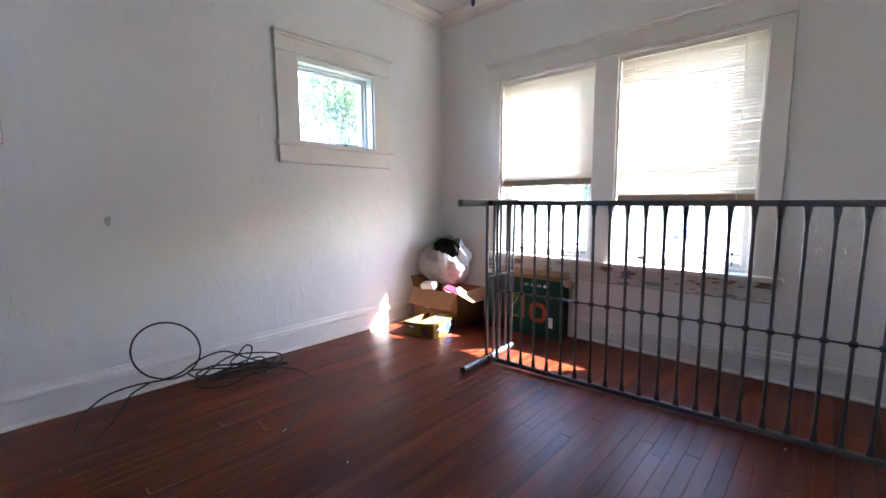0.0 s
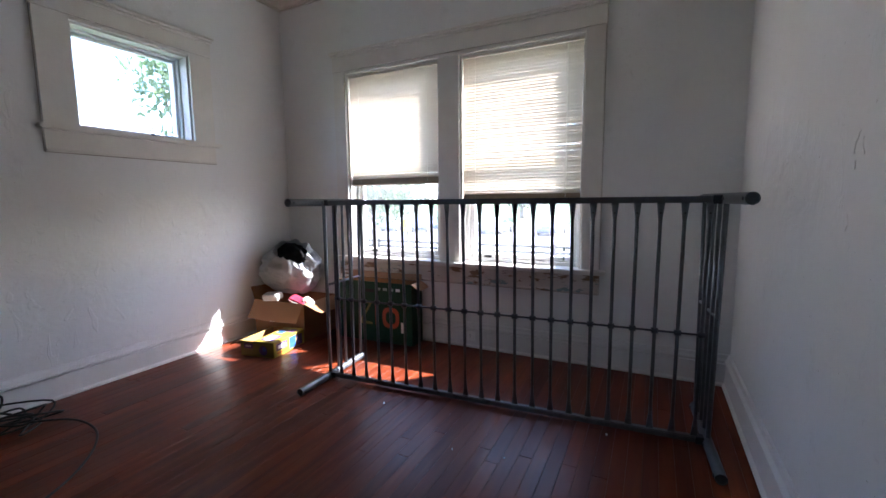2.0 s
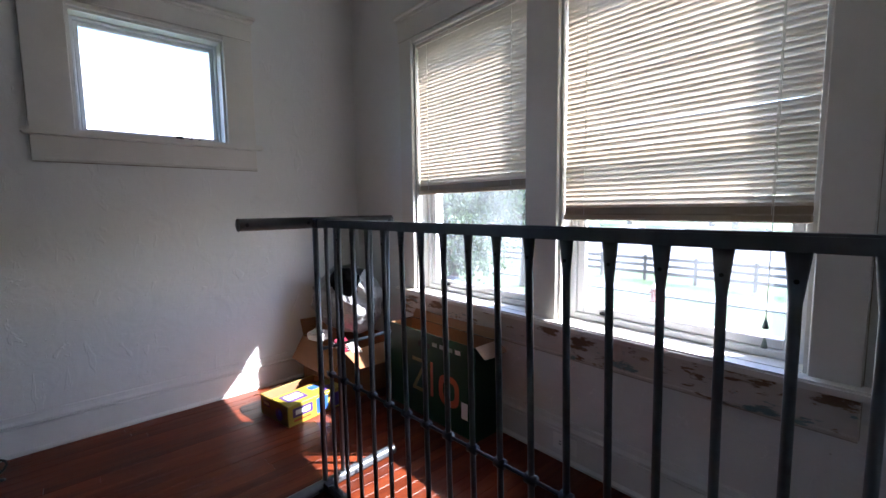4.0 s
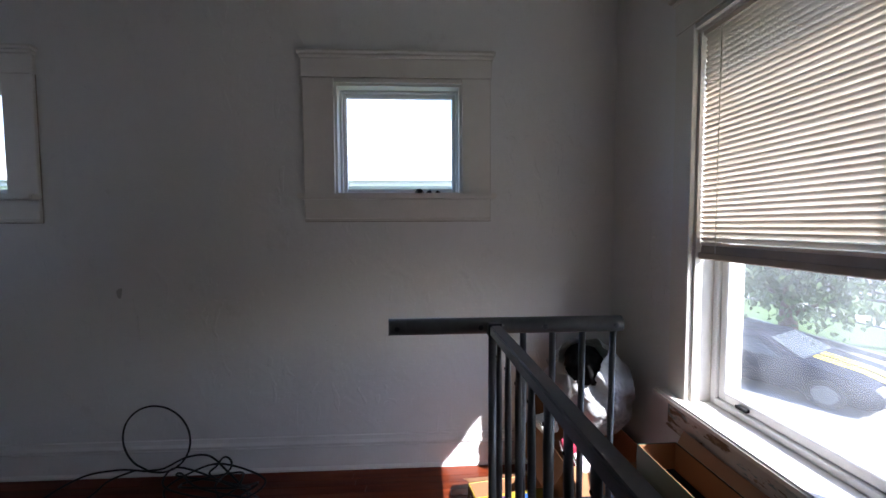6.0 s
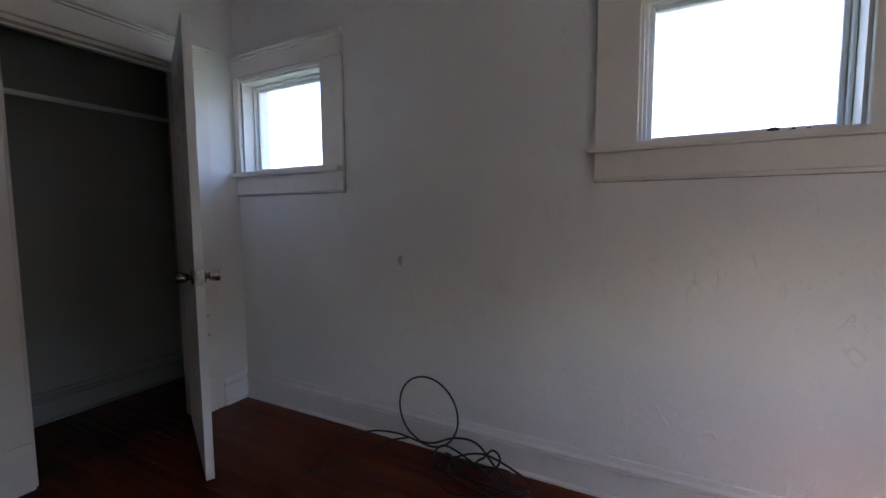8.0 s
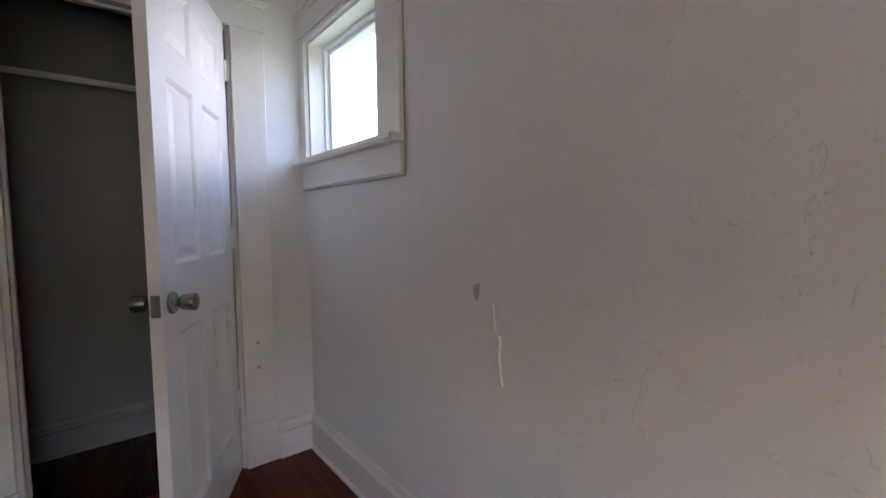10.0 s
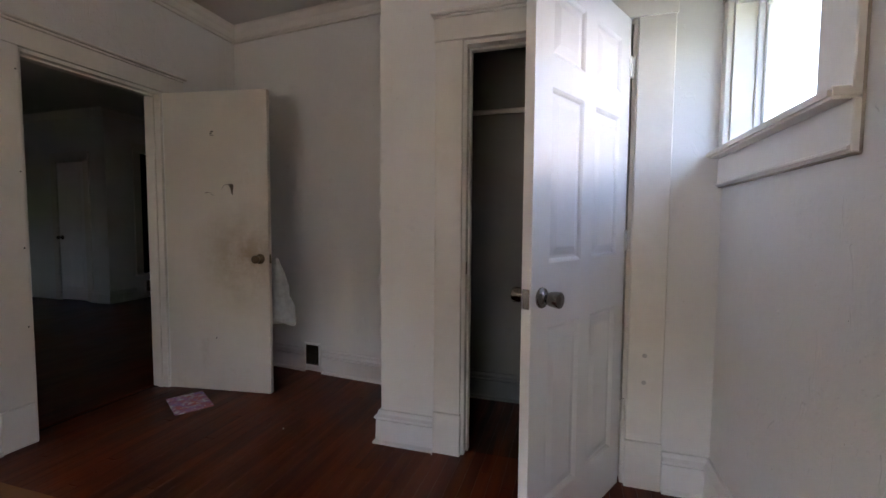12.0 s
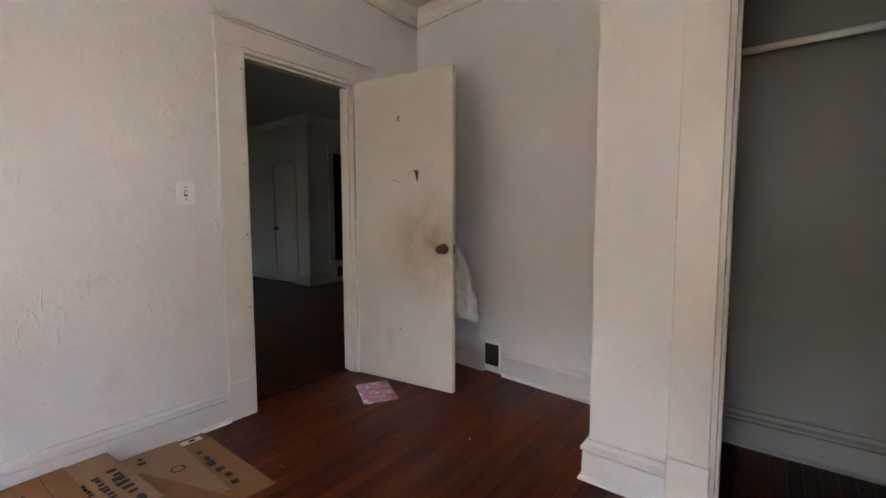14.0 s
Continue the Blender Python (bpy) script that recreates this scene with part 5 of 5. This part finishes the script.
sheet(0.54, 0.26, Matrix.Translation((2.735, -2.628, 0.068)) @ pose(0, 0, 0, -0.8, -0.4, 5), M_CARD2, "flattened tan carton with bold black print", [(0.12, 0.035, 0.26, 0.045, "6"), (0.14, 0.095, 0.22, 0.035, "7"), (0.22, 0.145, 0.12, 0.03, "4"), (0.06, 0.05, 0.9, 0.5, "oval")], 0)
sheet(0.34, 0.42, Matrix.Translation((2.505, -2.455, 0.068)) @ pose(0, 0, 0, 0, -1.2, 4), M_CARD, "flattened brown carton with a white label", [(0.10, 0.08, 0.06, 0.06, "label")], 0)
sheet(0.55, 0.50, Matrix.Translation((2.69, -2.455, 0.083)) @ pose(0, 0, 0, -0.8, -0.3, 2.5), M_CARD, "flattened brown carton with a square handling mark", [(0.20, 0.20, 0.085, 0.07, "square"), (0.0, 0.078, 0.06, 0.004, "line"), (0.06, 0.0788, 0.48, 0.002, "line"), (0.42, 0.14, 0.03, 0.012, "1")], 0)

pouch = bmesh.new()
n = 14
vs = [[pouch.verts.new((-0.16 + 0.32 * i / n, -0.108 + 0.216 * j / n, 0.004 + 0.007 * (noise.noise(Vector((i * 0.6, j * 0.6, 1))) + 0.6) * min(1, i, j, n - i, n - j))) for j in range(n + 1)] for i in range(n + 1)]
for i in range(n):
    for j in range(n):
        pouch.faces.new((vs[i][j], vs[i + 1][j], vs[i + 1][j + 1], vs[i][j + 1]))
M_POUCH = surf("pouch_print", (0.36, 0.28, 0.60), (0.70, 0.20, 0.15), 14.0, 0.25, stain=(0.80, 0.78, 0.85), stscale=22.0, stlow=0.50)
solid("plastic_pouch", pouch, M_POUCH, "glossy purple and red printed plastic pouch on the floor", "pouch", Matrix.Translation((2.927, -3.896, 0.0)) @ pose(0, 0, 0, 0, 0, -31), smooth=True)

hang = bmesh.new()
n, k = 26, 14
cols = []
for j in range(k + 1):
    v = j / k
    half = 0.02 + 0.10 * v ** 0.8
    row = []
    for i in range(n):
        a = 2 * math.pi * i / n
        r = 1 + 0.16 * math.sin(a * 5 + v * 3) + 0.3 * noise.noise(Vector((math.cos(a) * 3, math.sin(a) * 3, v * 6)))
        row.append(hang.verts.new((half * math.cos(a) * r + 0.03 * v, 0.45 * half * math.sin(a) * r, -0.44 * v + 0.02 * math.sin(3 * a) * v)))
    cols.append(row)
for r0, r1 in zip(cols, cols[1:]):
    for i in range(n):
        hang.faces.new((r0[i], r0[(i + 1) % n], r1[(i + 1) % n], r1[i]))
hang.faces.new(cols[-1])
solid("hanging_bag", hang, M_CLEARBAG, "thin white plastic bag hanging from the door knob", "bag", Matrix.Translation((2.545, -4.262, 0.925)) @ pose(0, 0, 0, 0, 0, 188), smooth=True)

rb = random.Random(3)
for k in range(22):
    bit = box(-1, 1, -1, 1, -1, 1, 0.3)
    rough_up(bit, 0.4, 2.0, k)
    s = rb.uniform(0.0015, 0.004)
    solid("crumb", bit, M_PAPER if k % 2 else M_GRIME, "tiny crumb of dirt or paint on the floor", "debris", Matrix.Translation((rb.uniform(0.5, 3.1), rb.uniform(-4.0, -0.8), s)) @ Matrix.Diagonal((s, s, s, 1)), group="crumbs on the floor")

# ---- outside ----
GZ = -2.0
M_GRASS = surf("grass", (0.045, 0.085, 0.02), (0.08, 0.13, 0.03), 1.5, 0.9, bump=0.8, bscale=30, stain=(0.10, 0.12, 0.05), stscale=5.0)
M_CONC = surf("pale_concrete", (0.19, 0.188, 0.175), (0.24, 0.236, 0.22), 1.0, 0.85, bump=0.3, bscale=40)
M_ASPH = surf("grey_asphalt", (0.11, 0.11, 0.115), (0.15, 0.15, 0.155), 1.0, 0.9, bump=0.3, bscale=60)
M_FENCE = surf("weathered_rail", (0.05, 0.04, 0.035), (0.09, 0.075, 0.06), 6.0, 0.8, bump=0.3)
M_BARK = surf("bark", (0.08, 0.06, 0.045), (0.14, 0.11, 0.08), 14.0, 0.9, bump=0.8, bscale=30, stretch=(1, 1, 0.3))
M_LEAF = thin("tree_leaves", (0.06, 0.105, 0.035), (0.12, 0.18, 0.07), 0.3, 1.5, 0.5)
M_CARPAINT = surf("black_car_paint", (0.010, 0.012, 0.02), (0.016, 0.019, 0.03), 3.0, 0.35, spec=0.15)
M_CARGLASS = surf("car_glass", (0.05, 0.06, 0.07), (0.08, 0.09, 0.10), 3.0, 0.06)
M_STRIPE = surf("yellow_stripe", (0.75, 0.60, 0.03), (0.8, 0.66, 0.06), 6.0, 0.25)
M_TYRE = surf("tyre", (0.02, 0.02, 0.02), (0.03, 0.03, 0.03), 20.0, 0.85)
M_RED = surf("red_enamel", (0.35, 0.07, 0.05), (0.45, 0.12, 0.09), 9.0, 0.4)
M_SIDING = surf("pale_siding", (0.20, 0.25, 0.32), (0.25, 0.30, 0.37), 2.0, 0.7)
M_ROOF = surf("bright_metal_roof", (0.48, 0.48, 0.48), (0.56, 0.56, 0.55), 2.0, 0.7)
M_POLE = surf("pole_wood", (0.16, 0.12, 0.09), (0.22, 0.17, 0.13), 8.0, 0.85)
M_SIGN = surf("yellow_sign", (0.75, 0.55, 0.03), (0.8, 0.6, 0.05), 6.0, 0.4)
M_CARS = [surf("car_paint_" + n, c, tuple(v * 1.1 for v in c), 3.0, 0.2, coat=0.6) for n, c in (("blue", (0.04, 0.07, 0.20)), ("white", (0.7, 0.7, 0.7)), ("grey", (0.25, 0.26, 0.28)))]

solid("ground", box(-600, 600, 2.6, 900, GZ - 0.3, GZ), M_GRASS, "green mown grass that reaches to the horizon", "grass", kind="structure")
solid("ground", box(-600, 600, -600, 2.6, GZ - 0.3, GZ), M_GRASS, "green mown grass around the house", "grass", kind="structure")
solid("road", box(-200, 200, 3.9, 9.95, GZ, GZ + 0.03, 0.01), M_CONC, "pale sunlit concrete street", "road", kind="structure")
solid("kerb", box(-200, 200, 9.95, 10.1, GZ, GZ + 0.14, 0.02), M_CONC, "pale concrete kerb", "kerb", kind="structure")
solid("pavement", box(-200, 200, 13.3, 14.5, GZ, GZ + 0.06, 0.01), M_CONC, "pale concrete pavement", "pavement", kind="structure")
solid("parking_lot", box(-200, 200, 18.0, 46.0, GZ, GZ + 0.03), M_ASPH, "grey asphalt parking lot", "parking lot", kind="structure")


def fence(y, x0, x1):
    f = thing("rail_fence", "dark weathered three-rail wooden fence along the grass", "fence", Matrix.Translation((x0, y, GZ)))
    nposts = int((x1 - x0) / 1.9)
    for i in range(nposts + 1):
        part("post", box(i * 1.9 - 0.06, i * 1.9 + 0.06, -0.06, 0.06, 0, 1.05, 0.01), M_FENCE, f)
    for z in (0.35, 0.65, 0.92):
        for i in range(nposts):
            part("rail", box(i * 1.9 + 0.02, i * 1.9 + 1.88, -0.095, -0.062, z - 0.06, z + 0.06, 0.008), M_FENCE, f)
    return f


fence(16.3, -20.0, 8.0)


def car(m, paint, stripe, label):
    c = thing("car", label, "car", m)
    side = [(-2.2, 0.35), (-2.28, 0.62), (-2.15, 0.86), (-1.55, 0.95), (-0.85, 1.36), (0.25, 1.42), (1.0, 0.98), (1.75, 0.84), (2.2, 0.66), (2.26, 0.4), (2.1, 0.22), (-2.0, 0.22)]
    body = bmesh.new()
    rows = []
    for y, k in ((-0.88, 0.0), (-0.80, 1.0), (0.80, 1.0), (0.88, 0.0)):
        rows.append([body.verts.new((x * (0.97 if k == 0 else 1), y * (0.82 if z > 1.1 else 1), z - (0.05 if k == 0 else 0))) for x, z in side])
    for r0, r1 in zip(rows, rows[1:]):
        for i in range(len(side)):
            body.faces.new((r0[i], r0[(i + 1) % len(side)], r1[(i + 1) % len(side)], r1[i]))
    body.faces.new(rows[0][::-1])
    body.faces.new(rows[-1])
    bmesh.ops.bevel(body, geom=list(body.edges), offset=0.04, segments=2, affect="EDGES", clamp_overlap=True)
    part("body", body, paint, c, smooth=True)
    for q, lab in (([(0.36, 1.37), (0.98, 1.01), 0.62, 0.74], "windscreen"), ([(-1.45, 0.99), (-0.88, 1.33), 0.72, 0.62], "rear_window")):
        g = bmesh.new()
        (xa, za), (xb, zb), wa, wb = q
        nx, nz = -(zb - za), (xb - xa)
        ln = math.hypot(nx, nz)
        nx, nz = nx / ln * 0.012, nz / ln * 0.012
        if nz < 0:
            nx, nz = -nx, -nz
        g.faces.new([g.verts.new(p) for p in ((xa + nx, -wa, za + nz), (xb + nx, -wb, zb + nz), (xb + nx, wb, zb + nz), (xa + nx, wa, za + nz))])
        part(lab, g, M_CARGLASS, c, "dark car glass")
    for s in (-1, 1):
        g = bmesh.new()
        g.faces.new([g.verts.new((x, s * (0.905 if z < 1.1 else 0.79), z)) for x, z in ((-1.2, 0.96), (0.75, 0.96), (0.2, 1.3), (-0.75, 1.28))])
        part("side_window", g, M_CARGLASS, c, "dark car glass")
        for x in (-1.4, 1.4):
            w = part("wheel", tube([(x, s * 0.74, 0.33), (x, s * 0.92, 0.33)], 0.33, 24), M_TYRE, c, "black tyre")
            part("rim", tube([(x, s * 0.905, 0.33), (x, s * 0.93, 0.33)], 0.21, 20), M_STEEL, w, "grey metal rim")
        part("headlight", box(2.06, 2.19, s * 0.66 - 0.14, s * 0.66 + 0.14, 0.62, 0.72, 0.03), M_PAPER, c, "clear headlight")
    if stripe:
        st = bmesh.new()
        for (xa, za), (xb, zb) in (((1.0, 0.99), (1.75, 0.85)), ((1.75, 0.85), (2.18, 0.68))):
            for y0, y1 in ((-0.32, -0.06), (0.06, 0.32)):
                st.faces.new([st.verts.new(p) for p in ((xa, y0, za + 0.012), (xb, y0, zb + 0.012), (xb, y1, zb + 0.012), (xa, y1, za + 0.012))])
        part("stripe", st, M_STRIPE, c, "yellow racing stripe")
        part("bumper_stripe", box(2.2, 2.285, -0.55, 0.55, 0.36, 0.42, 0.01), M_STRIPE, c, "yellow bumper trim")
    return c


car(Matrix.Translation((-6.2, 6.2, GZ + 0.03)) @ pose(0, 0, 0, 0, 0, 27) @ Matrix.Diagonal((0.92, 0.92, 0.75, 1)), M_CARPAINT, True, "black sports car with yellow stripes parked on the street")
rcar = random.Random(9)
for i, x in enumerate((-30, -25.5, -21, -17.5, -13.5, -10, -5, 1)):
    car(Matrix.Translation((x, 34.5, GZ + 0.03)) @ pose(0, 0, 0, 0, 0, rcar.choice((88, 92, -90))), M_CARS[i % 3], False, ("dark blue", "white", "grey")[i % 3] + " car parked across the asphalt lot")


def tree(m, height, spread, trunk, leaves, label, seed, low=0.3, leaf=0.16):
    """A tapered trunk with forked limbs and a crown of many small leaf clumps."""
    r = random.Random(seed)
    t = thing("tree", label, "tree", m)
    wood = tube(smooth_line([(0, 0, 0), (0.05 * height * r.uniform(-1, 1) * 0.3, 0, height * 0.25), (0, 0.02 * height, height * 0.55), (0.02 * height, 0, height * 0.85)], 5), trunk, 10,
                radii=[(trunk * (1.25 - 1.1 * k / 15),) * 2 for k in range(16)])
    tips = []
    for k in range(11):
        a, z0 = k * 2.4, height * (low + 0.045 * k)
        reach = spread * r.uniform(0.55, 0.9) * (1.0 - 0.35 * k / 11)
        p1 = Vector((reach * 0.5 * math.cos(a), reach * 0.5 * math.sin(a), z0 + height * 0.09))
        p2 = Vector((reach * math.cos(a + 0.2), reach * math.sin(a + 0.2), z0 + height * r.uniform(0.08, 0.26)))
        line = smooth_line([(0, 0, z0), p1, p2], 4)
        tube(line, 0.1, 6, wood, radii=[(trunk * 0.38 * (1.05 - q / len(line)),) * 2 for q in range(len(line))])
        tips += [p1, p2, (p1 + p2) / 2]
    part("trunk", wood, M_BARK, t, smooth=True)
    tips += [Vector((r.uniform(-0.3, 0.3) * spread, r.uniform(-0.3, 0.3) * spread, height * r.uniform(0.6, 0.98))) for _ in range(14)]
    verts, faces = [], []
    for i in range(leaves):
        c = r.choice(tips)
        q = c + Vector((r.gauss(0, 1), r.gauss(0, 1), r.gauss(0, 0.75))) * spread * 0.17
        e = Euler((r.uniform(0, 6.3), r.uniform(0, 6.3), r.uniform(0, 6.3))).to_matrix()
        s = leaf * r.uniform(0.6, 1.3)
        n0 = len(verts)
        for a, b in ((-1, 0), (-0.1, -0.55), (1, 0), (-0.1, 0.55)):
            verts.append(q + e @ Vector((a * s, b * s, 0.12 * s * (a * a))))
        faces.append((n0, n0 + 1, n0 + 2, n0 + 3))
    me = bpy.data.meshes.new("crown")
    me.from_pydata([tuple(v) for v in verts], [], faces)
    me.materials.append(M_LEAF)
    crown = new("crown", me)
    crown.parent = t
    return t


tree(Matrix.Translation((-9.1, 9.4, GZ + 0.03)), 5.4, 2.6, 0.20, 11000, "leafy green street tree behind the parked car", 4, 0.11, 0.10)
tree(Matrix.Translation((-7.5, 11.6, GZ)), 5.6, 2.0, 0.12, 5000, "slim leafy green tree on the grass verge", 6, 0.36, 0.10)
tree(Matrix.Translation((-10.0, 5.8, GZ)), 7.4, 1.9, 0.16, 3200, "leafy green tree standing beside the neighbouring house", 8, 0.55, 0.10)
rt = random.Random(12)
for i in range(15):
    tree(Matrix.Translation((-75 + i * 8 + rt.uniform(-2, 2), 62 + rt.uniform(-5, 6), GZ)), rt.uniform(8, 12), rt.uniform(4, 5.5), 0.35, 1500, "full green tree far behind the parking lot", 40 + i, 0.2, 0.42)

hyd = thing("fire_hydrant", "red fire hydrant with a pale top on the verge", "hydrant", Matrix.Translation((-2.87, 12.4, GZ)) @ Matrix.Diagonal((0.8, 0.8, 0.8, 1)))
part("barrel", lathe([(0.16, 0), (0.16, 0.05), (0.11, 0.07), (0.11, 0.45), (0.14, 0.47), (0.14, 0.52)], 18), M_RED, hyd, smooth=True)
part("bonnet", lathe([(0.13, 0.52), (0.12, 0.6), (0.07, 0.67), (0.03, 0.69), (0.03, 0.74)], 18), M_PAPER, hyd, "pale bonnet", True)
for dx in (-1, 1):
    part("nozzle", tube([(dx * 0.1, 0, 0.38), (dx * 0.18, 0, 0.38)], 0.05, 12), M_RED, hyd)
sgn = thing("road_sign", "yellow road sign on a dark post by the verge", "sign", Matrix.Translation((-6.5, 12.7, GZ)))
part("post", tube([(0, 0, 0), (0, 0, 2.6)], 0.05, 10), M_FENCE, sgn)
part("plate", box(-0.2, 0.2, -0.06, -0.05, 1.75, 2.35, 0.003), M_SIGN, sgn)

# the neighbouring house and the pole behind it
nh = thing("house", "pale neighbouring house with a bright hipped roof", "house", Matrix.Translation((-8.6, -3.2, GZ)))
part("wall", box(-3.9, 3.9, -3.9, 3.6, 0, 3.95), M_SIDING, nh, "pale blue-grey siding")
rf = bmesh.new()
e = [rf.verts.new(p) for p in ((-4.4, -4.4, 4.06), (4.4, -4.4, 4.06), (4.4, 4.1, 4.06), (-4.4, 4.1, 4.06), (0, -0.2, 7.5), (0, 0.1, 7.5))]
for q in ((0, 1, 4), (1, 2, 5, 4), (2, 3, 5), (3, 0, 4, 5), (3, 2, 1, 0)):
    rf.faces.new([e[i] for i in q])
part("roof", rf, M_ROOF, nh, "bright pale hipped roof")
part("gutter", box(4.4, 4.5, -4.4, 4.1, 3.96, 4.08, 0.02), M_VINYL, nh, "white gutter")
part("fascia", box(3.9, 4.4, -4.4, 4.1, 3.90, 3.98), M_VINYL, nh, "white soffit")
for y in (-2.9, -0.6, 1.9):
    wdw = part("window", box(3.9, 3.94, y - 0.5, y + 0.5, 1.7, 3.0, 0.01), M_VINYL, nh, "white window frame")
    part("pane", box(3.94, 3.95, y - 0.42, y + 0.42, 1.78, 2.92), M_CARGLASS, wdw, "dark pane")
up = thing("utility_pole", "wooden utility pole with cross arms and wires", "pole", Matrix.Translation((-23.0, -31.0, GZ)))
part("pole", tube([(0, 0, 0), (0, 0, 11)], 0.16, 10), M_POLE, up)
for z in (10.2, 9.2):
    part("cross_arm", box(-1.2, 1.2, -0.06, 0.06, z - 0.07, z + 0.07, 0.01), M_POLE, up, m=pose(0, 0, 0, 0, 0, -45))

# ---- floors ----
floor = solid("floor", box(-0.2, RX + 0.14, SE_Y - 0.16, 0.2, -0.2, -0.012), M_SUB, "red-brown varnished wooden strip floor, worn and dull in places", "floor", kind="structure")
plank_mesh = finish(box(0.0002, 0.0573, -1.0, -0.0005, -0.012, 0.0, 0.0009), "plank", M_FLOOR)
# same board with the shade-darkened wood, for inside the closet
closet_mesh = finish(box(0.0002, 0.0573, -1.0, -0.0005, -0.012, 0.0, 0.0009), "plank", M_FLOOR_CLOSET_SHADE)
rnd = random.Random(7)
for row in range(60):
    x = row * 0.0575
    if x > RX + 0.1:
        break
    y = rnd.uniform(0.0, 0.9)
    while y > SE_Y:
        run = rnd.uniform(0.9, 2.3)
        if x < CX - 0.12 and y > RC - 0.05 and y - run < RC - 0.05:
            run = y - RC + 0.05  # boards stop under the closet threshold
        y0, y1 = min(y, 0.0), max(y - run, SE_Y)
        if y0 - y1 > 0.02:
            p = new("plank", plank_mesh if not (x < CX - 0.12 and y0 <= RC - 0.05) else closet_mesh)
            p.parent = floor
            p.matrix_basis = Matrix.Translation((x, y0, rnd.uniform(-0.0006, 0.0004))) @ Matrix.Diagonal((1, y0 - y1, 1, 1))
        y -= run
